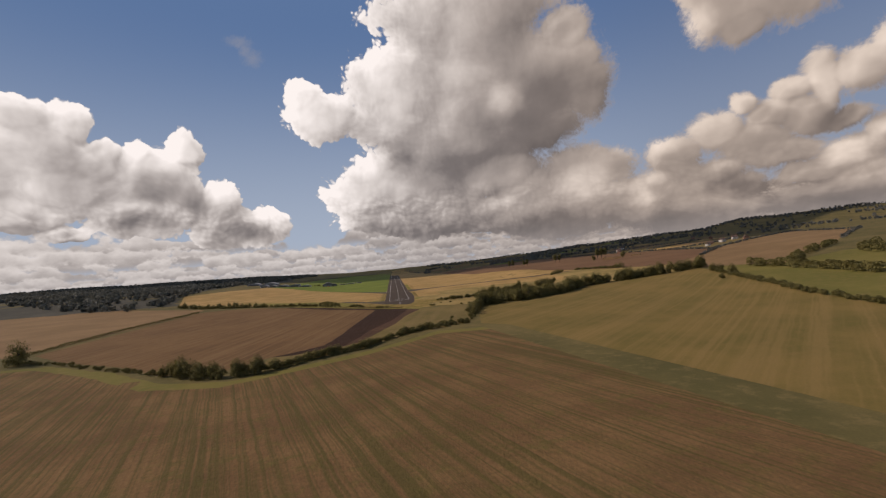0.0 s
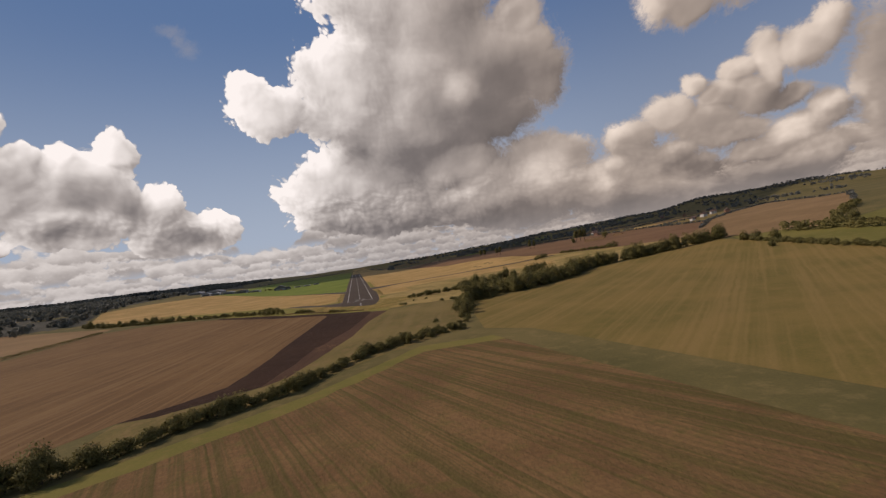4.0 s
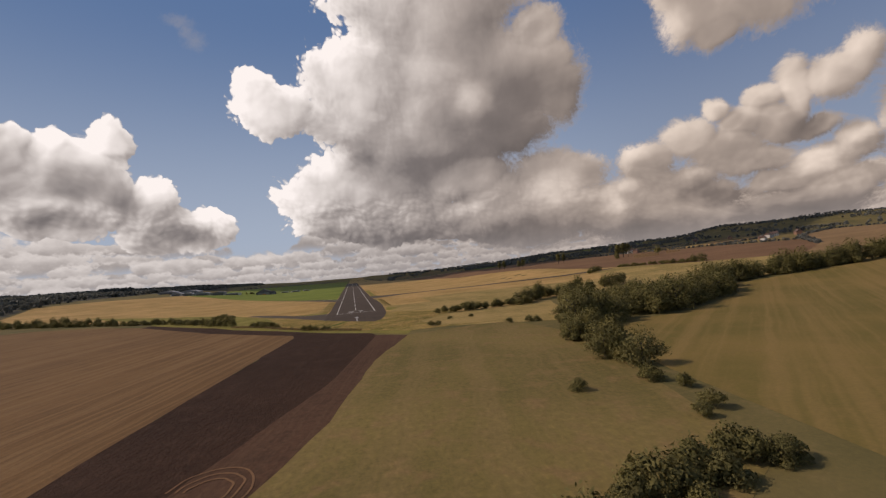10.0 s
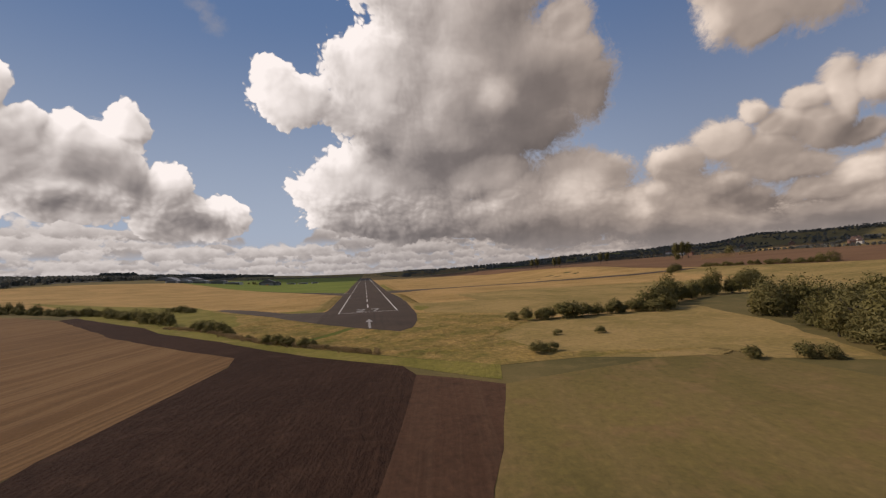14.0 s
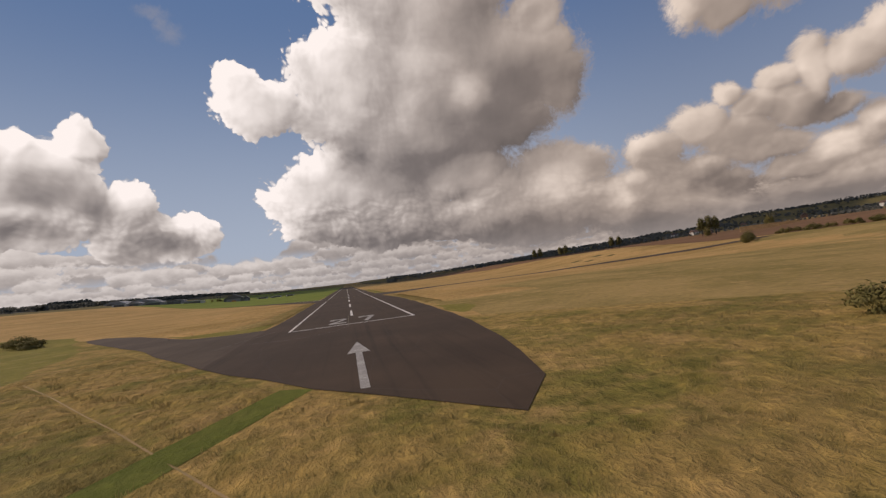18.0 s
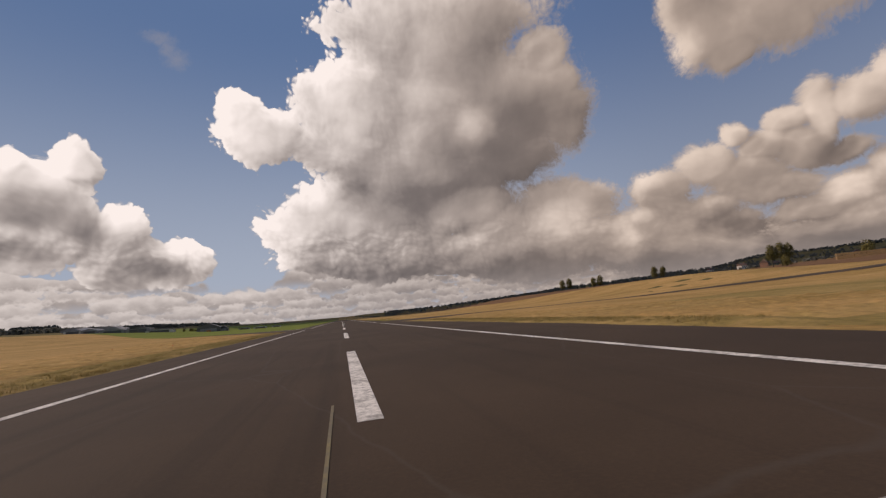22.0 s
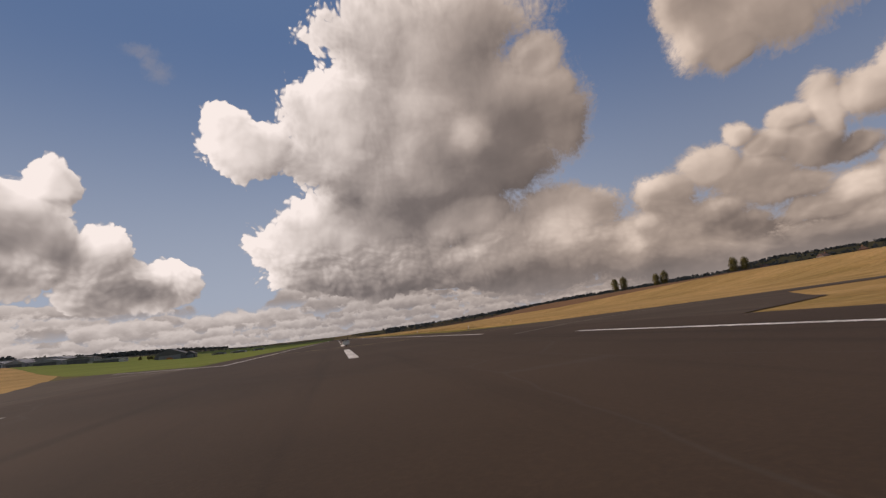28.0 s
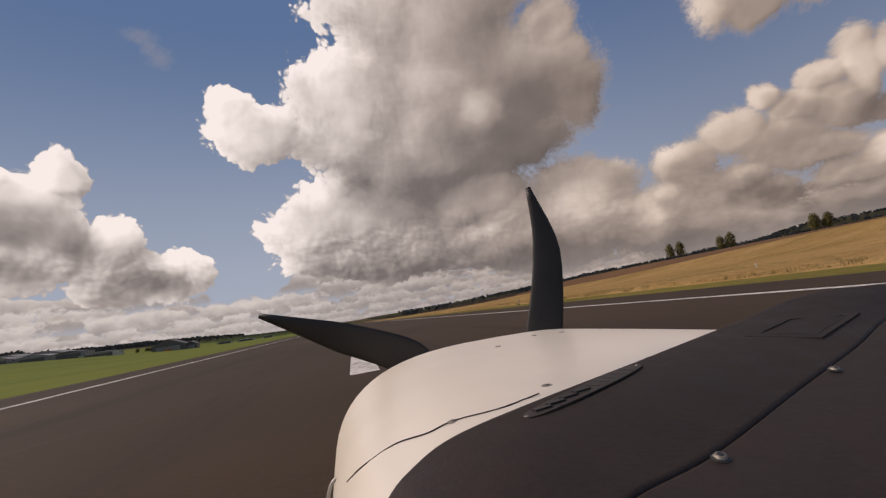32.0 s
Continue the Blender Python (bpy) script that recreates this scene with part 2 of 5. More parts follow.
BASE = 0.12  # the open ground lies this much under the runway
DECK = 0.3
RIDGE = ((-180, 90), (-60, 105), (-38, 98), (-30, 78), (-20, 62), (-10, 24), (0, 20), (10, 24), (20, 48), (28, 80), (40, 108), (47, 160), (55, 165), (70, 120), (180, 90))


def rise(x, y):
    """The height of the ground: level round the runway, rising gently to both sides, with hills far off."""
    north = smooth((y - 50) / 250)
    z = 90 * (1 - math.exp(-soft_plus(x - 275 + 75 * north, 25) * (0.078 - 0.018 * north) / 90))
    z += 70 * (1 - math.exp(-soft_plus(-x - 205, 25) * (0.04 + 0.06 * smooth((y - 250) / 500)) / 70))
    # a low crest along the meadow's far edge
    z += 8.5 * math.exp(-(((x - 300) / 65) ** 2)) * smooth((y - 200) / 150) * (1 - smooth((y - 780) / 250))
    r = math.hypot(x, y + 200)
    if r > 1900:
        az = math.degrees(math.atan2(x, y + 200))
        for (a0, h0), (a1, h1) in zip(RIDGE, RIDGE[1:]):
            if a0 <= az <= a1:
                h = h0 + (h1 - h0) * smooth((az - a0) / (a1 - a0))
                break
        h += 9 * noise.noise((x / 420, y / 420, 3.0)) + 4 * noise.noise((x / 130, y / 130, 7.0))
        z += max(0.0, h - z) * smooth((r - 1900) / 1900)
    return z


def link(name, bm, mat, parent=None, label=""):
    """A bmesh as one mesh object."""
    me = bpy.data.meshes.new(name)
    bm.to_mesh(me)
    bm.free()
    me.materials.append(mat)
    ob = new(name, me)
    if parent:
        ob.parent = parent
    if label:
        ob["label"] = label
    return ob


part = link


def steps(*spans):
    out = []
    for a, b, s in spans:
        out += list(np.arange(a, b, s))
    return out + [spans[-1][1]]


def ground_sheet():
    xs = steps((-4900, -1200, 100), (-1200, 1200, 25), (1200, 4900, 100))
    ys = steps((-1500, -900, 100), (-900, 1600, 25), (1600, 4900, 100))
    verts = [(x, y, rise(x, y) - BASE) for y in ys for x in xs]
    w = len(xs)
    faces = [(j * w + i, j * w + i + 1, (j + 1) * w + i + 1, (j + 1) * w + i) for j in range(len(ys) - 1) for i in range(w - 1)]
    me = bpy.data.meshes.new("ground")
    me.from_pydata(verts, [], faces)
    me.shade_smooth()
    me.materials.append(M_PASTURE)
    return tagged(new("ground", me), "rolling farmland of dull green pasture reaching the hills", "ground", kind="structure")


ground_sheet()


def patch(name, outline, lift, mat, label="", category="field", cell=25.0, parent=None, flat=False, jag=0.0):
    """A flat area of any outline laid on the ground."""
    bm = bmesh.new()
    pts = []
    for a, b in zip(outline, outline[1:] + outline[:1]):
        n = max(1, int(math.dist(a, b) / 8)) if jag else 1
        for k in range(n):
            x, y = a[0] + (b[0] - a[0]) * k / n, a[1] + (b[1] - a[1]) * k / n
            if jag:
                x += jag * noise.noise((x * 0.11, y * 0.11, 1.0))
                y += jag * noise.noise((x * 0.11, y * 0.11, 9.0))
            pts.append((x, y))
    face = bm.faces.new([bm.verts.new((x, y, 0)) for x, y in pts])
    bmesh.ops.triangulate(bm, faces=[face])
    if not flat:
        for axis in (0, 1):
            vals = [p[axis] for p in pts]
            k = math.ceil(min(vals) / cell) * cell
            while k < max(vals):
                co, no = [0, 0, 0], [0, 0, 0]
                co[axis], no[axis] = k, 1
                bmesh.ops.bisect_plane(bm, geom=bm.verts[:] + bm.edges[:] + bm.faces[:], plane_co=co, plane_no=no)
                k += cell
    for v in bm.verts:
        v.co.z = lift - DECK if flat else lift * (0.3 + 0.7 * smooth((abs(v.co.x) - 150) / 60)) - BASE + rise(v.co.x, v.co.y)
    bmesh.ops.recalc_face_normals(bm, faces=bm.faces)
    if bm.faces[0].normal.z < 0:
        bmesh.ops.reverse_faces(bm, faces=bm.faces)
    ob = link(name, bm, mat, parent)
    return tagged(ob, label, "" if parent else category, kind="" if parent else "structure")


# the plough's edge and the hedge's foot, with a grass lane between them
PLOUGH_EDGE = [(-182, 83), (-100, -14), (-84, -40), (-48, -81), (-29, -106), (-15, -121), (-4, -132), (6, -142)]
HEDGE_FOOT = [(-200, 128), (-135, 41), (-88, -25), (-64, -48), (-46, -75), (-33, -92), (-20, -106), (-8, -118), (-1, -125), (8, -133)]
INNER_EDGE = [(-33, -127), (-34.5, -115), (-56, -93), (-98, -46), (-112, -26), (-186, 72)]

patch("crop_field", [(-330, -330), (-265, -325), (-195, -372), (-140, -424), (-100, -438), (-62, -418), (-22, -392), (25, -345), (60, -352), (120, -700), (120, -1200), (-700, -1200), (-700, -420)], 0.15, M_SHOOTS,
      "sown field of olive shoots in faint drill rows")
EDGE = [(-330, -330), (-265, -325), (-195, -372), (-140, -424), (-100, -438), (-62, -418), (-22, -392), (25, -345), (60, -352)]
patch("field_margin", EDGE + [(62, -364), (24, -358), (-24, -406), (-62, -430), (-100, -450), (-145, -436), (-202, -383), (-268, -335), (-330, -340)], 0.19, M_MARGIN, "grassy olive margin along the hedge", jag=2.0)
patch("stubble_field", [(-33, -127), (-48, -252), (-55, -318), (-61, -352), (-75, -366), (-92, -378), (-112, -406), (-150, -402), (-202, -352), (-270, -308), (-322, -262), (-334, 100), (-300, 128), (-235, 112)] + INNER_EDGE[:0:-1], 0.16, M_STUBBLE,
      "brown cereal stubble field with straight combed rows")
patch("pale_field", [(-338, -262), (-338, 108), (-352, 165), (-600, 330), (-800, 270), (-800, -330), (-420, -300)], 0.16, M_TAN, "pale tan harvested field on a gentle slope")
patch("ploughed_strip", [(-33, -127), (8, -150), (1, -188), (-10, -242), (-22, -275), (-31, -302), (-36, -330), (-45, -365), (-62, -373), (-78, -380), (-92, -378), (-75, -366), (-61, -352), (-55, -318), (-48, -252)], 0.2, M_PLOUGH, "dark freshly ploughed strip of soil", jag=1.0)
patch("ploughed_headland", PLOUGH_EDGE + [(8, -150)] + INNER_EDGE, 0.21, M_PLOUGH, "dark ploughed headland along a field edge", jag=1.0)
patch("harrowed_strip", [(8, -150), (22, -163), (4, -215), (-8, -274), (-18, -304), (-26, -330), (-36, -358), (-45, -366), (-36, -330), (-31, -302), (-22, -275), (-10, -242), (1, -188)], 0.2, M_HARROW, "red-brown harrowed strip beside the ploughed soil", jag=1.0)
patch("grass_strip", [(22, -163), (75, -150), (82, -215), (52, -318), (8, -346), (-30, -382), (-62, -400), (-92, -404), (-92, -380), (-62, -375), (-45, -367), (-36, -358), (-26, -330), (-18, -304), (-8, -274), (4, -215)], 0.17, M_LEY, "olive grass strip between plough and hedge", jag=0.8)
patch("grass_field", [(72, -273), (91, -200), (147, -193), (213, -155), (262, -105), (318, -106), (380, -115), (420, -108), (403, -162), (380, -215), (342, -311), (315, -374), (290, -450), (280, -700), (150, -700), (80, -352), (62, -330)], 0.15, M_HAY, "olive hay field with mown lines beside a wooded belt")
patch("green_pasture", [(405, -157), (432, -120), (462, -207), (560, -190), (700, -260), (820, -420), (700, -700), (280, -700), (290, -450), (315, -374), (342, -311), (380, -215)], 0.15, M_MARGIN, "green pasture crossed by hedges and tree belts", jag=2.0)
patch("olive_field", [(200, -15), (255, 20), (300, 75), (310, 170), (350, 200), (372, 213), (412, 90), (452, 0), (428, -108), (380, -103), (318, -94), (272, -76), (250, -98), (215, -128), (190, -90), (195, -40)], 0.15, M_MEADOW, "pale olive pasture beyond the trees", jag=2.0)
patch("tan_field", [(452, 0), (430, -112), (462, -207), (600, -120), (746, -28), (1030, 178), (1226, 550), (910, 364), (722, 225), (560, 66)], 0.25, M_TAN, "tan harvested field on a hillside", jag=4)
patch("brown_field", [(200, 1250), (236, 620), (332, 290), (372, 214), (412, 90), (452, 0), (560, 66), (690, 200), (735, 420), (700, 760), (560, 1380), (300, 1350)], 0.25, M_BROWN, "bare reddish brown field beyond the airfield")
patch("olive_slope", [(690, 200), (722, 225), (910, 364), (1226, 550), (1300, 900), (1000, 1300), (560, 1380), (700, 760), (735, 420)], 0.25, M_LEY, "olive farmland behind the brown field")
patch("airfield_meadow", [(-20, -105), (-64, -47), (-110, 8), (-165, 85), (-235, 150), (-330, 215), (-470, 330), (-560, 560), (-425, 895), (-190, 545), (-23, 210), (-23, 250), (-12, 3000), (80, 3000), (200, 1250), (240, 620), (335, 290), (373, 213), (350, 195), (305, 75), (255, 15), (195, -30), (150, -48), (110, -78), (60, -80), (35, -105), (20, -105)], 0.14, M_DRY_GRASS,
      "long golden dry grass of the airfield")
patch("rough_meadow", [(-1, -124), (-20, -105), (-33, -91), (-46, -74), (-64, -47), (-88, -24), (-135, 42), (-168, 88), (-125, 108), (-75, 60), (-46, 18), (-22, -8), (24, -20), (70, -60), (60, -80), (36, -112), (40, -140), (75, -150), (26, -148), (8, -132)], 0.19, M_ROUGH_GRASS,
      "rough olive grass before the runway end", jag=2.0)
patch("olive_meadow", [(27, -30), (28, 60), (60, 112), (140, 132), (250, 112), (300, 75), (255, 15), (195, -30), (150, -45), (110, -72), (62, -72)], 0.18, M_MEADOW, "olive and golden grass beside the runway", jag=4.0)
patch("meadow_corner", [(30, -120), (36, -112), (60, -80), (110, -75), (136, -70), (120, -120), (92, -172), (80, -166), (40, -146), (26, -146)], 0.17, M_MEADOW, "golden and olive grass beside the rough meadow", jag=2.0)
patch("green_field", [(-23, 252), (-75, 338), (-190, 545), (-425, 895), (-330, 2300), (-23, 2300)], 0.2, M_GREEN, "bright green mown grass beside the runway", jag=2.0)
patch("green_lane", PLOUGH_EDGE + [(22, -160), (26, -148)] + HEDGE_FOOT[::-1], 0.24, M_LANE, "green grass lane between hedge and plough", jag=1.0)
patch("mown_area", [(-55, -32), (-64, -46), (-88, -23), (-135, 43), (-200, 130), (-350, 300), (-172, 171), (-125, 125), (-97, 72), (-73, 29), (-64, -3)], 0.22, M_LANE, "mown olive grass round a bush clump", jag=3.0)


def inside(x, y, outline):
    hit = False
    for (x0, y0), (x1, y1) in zip(outline, outline[1:] + outline[:1]):
        if (y0 > y) != (y1 > y) and x < (x1 - x0) * (y - y0) / (y1 - y0) + x0:
            hit = not hit
    return hit


def off_line(x, y, line):
    """How far a place lies from a line of points."""
    best = 1e9
    for (x0, y0), (x1, y1) in zip(line, line[1:]):
        dx, dy = x1 - x0, y1 - y0
        u = min(max(((x - x0) * dx + (y - y0) * dy) / (dx * dx + dy * dy), 0), 1)
        best = min(best, math.hypot(x - x0 - u * dx, y - y0 - u * dy))
    return best


TRACK = [(-51, -31), (-38, -48), (-21, -71), (-8, -89), (2, -102)]
SIDE_TRACK = [(-48, -30), (-34, -52), (-24, -60), (-17, -68)]
PATH = [(-6.5, -67.5), (-14.5, -85.5), (-23, -99)]


def long_grass(name, outline, cell, height, mat, label, ways=(), lift=None):
    """Uneven standing grass, thinning out at its edges and trodden down along the ways."""
    xs = np.arange(min(p[0] for p in outline) - cell, max(p[0] for p in outline) + 2 * cell, cell)
    ys = np.arange(min(p[1] for p in outline) - cell, max(p[1] for p in outline) + 2 * cell, cell)
    ring = outline + outline[:1]
    full = {}
    for j, y in enumerate(ys):
        for i, x in enumerate(xs):
            k = smooth(off_line(x, y, ring) / 1.6) if inside(x, y, outline) else 0.0
            for line, half in ways if k else ():
                k *= smooth((off_line(x, y, line) - half + 0.25 * noise.noise((x, y, 2.0))) / 0.8)
            full[i, j] = k
    index, verts, faces = {}, [], []

    def spot(i, j):
        if (i, j) not in index:
            x, y, k = xs[i], ys[j], full[i, j]
            h = 0.55 + 0.45 * noise.noise((x * 0.33, y * 0.5, 1.0)) + 0.4 * noise.noise((x * 0.9, y * 1.1, 4.0))
            low = (lift or 0.13 - 0.07 * smooth((abs(x) - 22.5) / 3)) if k else -0.05
            index[i, j] = len(verts)
            verts.append((x + 0.3 * cell * noise.noise((x * 3, y * 3, 5.0)), y + 0.3 * cell * noise.noise((x * 3, y * 3, 8.0)), rise(x, y) - BASE + low + k * height * max(h, 0.05)))
        return index[i, j]

    for j in range(len(ys) - 1):
        for i in range(len(xs) - 1):
            if max(full[i, j], full[i + 1, j], full[i, j + 1], full[i + 1, j + 1]) > 0:
                faces.append((spot(i, j), spot(i + 1, j), spot(i + 1, j + 1), spot(i, j + 1)))
    me = bpy.data.meshes.new(name)
    me.from_pydata(verts, [], faces)
    me.shade_smooth()
    me.materials.append(mat)
    return tagged(new(name, me), label, "grass", kind="structure")


def ring_track(x, y, radius, width):
    """A tyre track round a turning place."""
    bm = bmesh.new()
    rims = [[bm.verts.new((x + (radius + d) * math.cos(a) + 0.5 * noise.noise((a * 2, radius, 0)), y + 1.25 * (radius + d) * math.sin(a), rise(x, y) + 0.02)) for a in np.linspace(-2.6, 2.9, 40)] for d in (0, width)]
    for k in range(39):
        bm.faces.new((rims[0][k], rims[1][k], rims[1][k + 1], rims[0][k + 1]))
    return tagged(link("tyre_track", bm, M_BROWN), "pale curved tyre track in harrowed soil", "track", kind="structure")


for ring in (3.2, 4.7, 6.2):
    ring_track(-24, -298, ring, 0.35)
ROUGH = [(-20, -103), (-33, -89), (-46, -72), (-60, -48), (-54, -30), (-50, -2), (-40, -17), (-24, -43), (-12.5, -61), (-5, -71), (0, -76), (10, -90.5), (20, -88), (26.5, -66), (28, -40), (60, -62), (58, -82), (36, -110), (30, -130), (10, -131), (-1, -122), (-8, -115)]
long_grass("rough_grass", ROUGH, 0.7, 0.5, M_ROUGH_GRASS,
           "rough uneven olive and golden grass before the runway", ((TRACK, 0.35), (SIDE_TRACK, 0.3), (PATH, 1.9)), 0.06)
VERGE = "long golden dry grass standing along the runway"
FRINGE = "olive and yellow grass along the runway edge"
long_grass("verge_grass", [(-22.2, 38), (-22.8, 60), (-22, 90), (-22.6, 130), (-22, 190), (-30, 202), (-31, 120), (-32, 60), (-40, 31), (-32, 27)], 0.8, 0.5, M_MEADOW, FRINGE)
long_grass("verge_grass", [(-40, 31), (-32, 60), (-31, 120), (-30, 202), (-48, 240), (-70, 240), (-70, 60), (-50, 32)], 0.8, 0.6, M_DRY_GRASS, VERGE)
long_grass("verge_grass", [(25.4, 44), (25.4, 130), (23, 186), (30, 177), (31, 120), (32, 37), (27, 34)], 0.8, 0.45, M_MEADOW, FRINGE)
long_grass("verge_grass", [(32, 37), (31, 120), (30, 177), (34, 172), (70, 126), (70, 40)], 0.8, 0.55, M_DRY_GRASS, VERGE)
long_grass("verge_grass", [(30, 272), (29, 470), (70, 470), (76, 256), (60, 254), (42, 258)], 0.8, 0.5, M_DRY_GRASS, VERGE)
patch("green_verge", [(22.6, 266), (22.6, 520), (30, 520), (30, 270), (38, 252), (33, 252)], 0.24, M_LANE, "mown green verge beside the runway", jag=0.8)
patch("green_verge", [(24, -12), (27, -11), (31, -5), (33, 3), (31.5, 12), (28, 20), (25.5, 26), (25.2, 12)], 0.28, M_LANE, "bright green grass at the runway shoulder", jag=3.0)
patch("verge_fringe", [(-62, 50), (-50, 30), (-44, 21.5), (-38, 17.5), (-31, 15), (-24.3, 14.4), (-23.6, 26), (-24, 42), (-30, 33), (-40, 36), (-52, 50)], 0.34, M_LANE, "rough olive grass at the taxiway corner", jag=1.0)
patch("bare_track", [(-51.1, -31), (-50.9, -30.9), (-37.93, -47.95), (-20.93, -70.95), (-7.93, -88.95), (2.07, -101.95), (1.93, -102.05), (-8.07, -89.05), (-21.07, -71.05), (-38.07, -48.05)], 0.28, M_TRACK, "thin bare track through rough grass", jag=0.25)
patch("green_path", [(-8.2, -66.6), (-4.8, -68.4), (-12.8, -86.3), (-21.2, -100), (-24.8, -98), (-16.3, -84.6)], 0.28, M_PATH, "mown green path through rough grass")

FAR_FIELDS = ((820, 520, 130, 110, -30, M_DRY_GRASS, "golden"), (960, 600, 130, 110, -30, M_TAN, "pale"), (860, 700, 180, 90, -25, M_HAY, "olive"), (1100, 780, 170, 110, -30, M_DRY_GRASS, "golden"), (800, 960, 200, 110, -20, M_TAN, "pale"), (1000, 1020, 190, 100, -25, M_BROWN, "brown"), (300, 1350, 260, 130, 20, M_TAN, "pale"), (560, 1300, 200, 110, 12, M_GREEN, "green"), (760, 1150, 240, 120, -30, M_PASTURE, "olive"), (900, 800, 220, 130, -35, M_TAN, "pale"), (1050, 1250, 260, 120, -25, M_DRY_GRASS, "golden"), (640, 1650, 300, 140, 0, M_DRY_GRASS, "golden"), (1000, 1750, 280, 140, -20, M_GREEN, "green"), (300, 1900, 300, 150, 10, M_BROWN, "brown"), (1350, 1600, 300, 150, -30, M_TAN, "pale"), (1200, 700, 220, 140, -40, M_LEY, "olive"), (1400, 1050, 260, 150, -30, M_BROWN, "brown"), (600, 2200, 340, 160, 0, M_TAN, "pale"), (1600, 2100, 360, 170, -25, M_GREEN, "green"))
for fx, fy, fw, fd, turn, mat, tone in FAR_FIELDS:
    c, d = math.cos(radians(turn)), math.sin(radians(turn))
    patch("far_field", [(fx + fw / 2 * a * c - fd / 2 * b * d, fy + fw / 2 * a * d + fd / 2 * b * c) for a, b in ((-1, -1), (1, -0.8), (0.9, 1), (-1.1, 0.9))], 0.9, mat, tone + " far field on the rising plain", cell=50.0, jag=8.0)
patch("woodland_floor", [(-475, 330), (-800, 280), (-3000, 900), (-3200, 3000), (-900, 3200), (-480, 1500), (-640, 1250), (-570, 560)], 0.2, M_WOOD_FLOOR, "dark wooded slope beyond the fields", cell=100.0, jag=20.0)

# ---- runway ----
runway = patch("runway", [(-22, -43), (-16.5, -52), (-11, -59.5), (-4.5, -69), (0, -74), (10, -86), (15, -78), (19.5, -55), (22, -30), (23.5, 0), (25.5, 60), (25.5, 130), (23, 190), (22, 270), (22, 2600), (-22, 2600), (-22, 34), (-24, -4)], 0.3, M_ASPHALT, "dark brown-black asphalt runway with white markings", "runway", flat=True, jag=0.6)
patch("taxiway", [(-23, 14), (-22, -43), (-38.5, -16), (-47, 0.5), (-88, 62), (-100, 84), (-94, 86), (-72, 62), (-49, 27), (-42, 18), (-31, 14.5)], 0.306, M_OLD_ASPHALT, "worn asphalt taxiway strip", "taxiway", flat=True, jag=0.8)
patch("taxiway", [(-21, 195), (-21, 250), (-48, 296), (-72, 332), (-80, 322), (-55, 272)], 0.306, M_OLD_ASPHALT, "worn asphalt crossing taxiway", "taxiway", flat=True, jag=0.8)
patch("taxiway", [(21, 196), (21, 262), (36, 250), (70, 250), (130, 260), (200, 256), (290, 217), (360, 206), (358, 192), (285, 202), (198, 240), (130, 244), (70, 232), (40, 205)], 0.34, M_OLD_ASPHALT, "worn asphalt crossing taxiway", "taxiway", jag=0.8)


def stripe(name, pts, mat, label="", lift=0.312):
    """A painted mark of any outline on the runway."""
    bm = bmesh.new()
    f = bm.faces.new([bm.verts.new((x, y, lift - DECK)) for x, y in pts])
    f.normal_update()
    if f.normal.z < 0:
        f.normal_flip()
    bmesh.ops.triangulate(bm, faces=[f])
    return link(name, bm, mat, runway, label)


def bar(name, a, b, width, mat, label="", lift=0.312):
    d = (Vector(b) - Vector(a)).normalized() * width / 2
    s = (-d.y, d.x)
    return stripe(name, [(a[0] - s[0], a[1] - s[1]), (b[0] - s[0], b[1] - s[1]), (b[0] + s[0], b[1] + s[1]), (a[0] + s[0], a[1] + s[1])], mat, label, lift)


bar("threshold_bar", (-15.3, -2.1), (15.3, -2.1), 0.6, M_WHITE, "white threshold bar")
for side in (-1, 1):
    bar("edge_line", (15 * side, -1.78), (15 * side, 198 if side < 0 else 203), 0.6, M_WHITE, "white runway edge line")
    bar("edge_line", (15 * side, 236 if side < 0 else 224), (15 * side, 2590), 0.6, M_WHITE)
bar("taxi_edge_line", (-14.8, 236), (-50, 291), 0.5, M_WHITE, "white taxiway edge line")
bar("taxi_edge_line", (-22, 244), (-36, 256), 0.4, M_WORN_WHITE)
for y in [27, 84.5, 146, 208.5] + [267 + 60 * k for k in range(38)]:
    bar("centreline_dash", (0, y), (0, y + 28), 0.75, M_WHITE)
stripe("digit_two", [(-6.2, 3), (-1.7, 3), (-1.7, 5.5), (-4.6, 5.5), (-1.8, 13.5), (-1.7, 17.5), (-2.4, 18.5), (-5.6, 18.5), (-6.2, 17.5), (-6.2, 14), (-5.0, 14), (-5.0, 16), (-2.9, 16), (-2.9, 14), (-6.2, 5.5)], M_WORN_WHITE, "white runway digit 2")
stripe("digit_seven", [(1.7, 18.5), (6.2, 18.5), (6.2, 16.5), (3.9, 3), (2.6, 3), (4.9, 16), (2.9, 16), (2.9, 14.2), (1.7, 14.2)], M_WORN_WHITE, "white runway digit 7")
stripe("arrow", [(-0.45, -72), (0.45, -72), (0.45, -50), (1.6, -50), (0, -38), (-1.6, -50), (-0.45, -50)], M_WORN_WHITE, "white arrow pointing to the threshold")
bar("threshold_strip", (-14.6, -1.2), (14.6, -1.2), 1.1, M_WORN_GREY, "grey strip behind the threshold bar")
bar("old_line", (-1.1, -6), (-1.1, 30), 0.09, M_OLD_YELLOW, "thin faded yellow line", 0.318)
ARC = [(-21.6, -16.7), (-18.2, -18.2), (-12.9, -19.6), (-8.0, -18.2), (-3.8, -14.5), (-1.1, -6.6)]
for a, b in zip(ARC, ARC[1:]):
    bar("old_line", a, b, 0.14, M_OLD_LINE, "thin faded curved taxi line")
bar("old_line", (-27, -20), (-19, 4), 0.14, M_OLD_LINE)
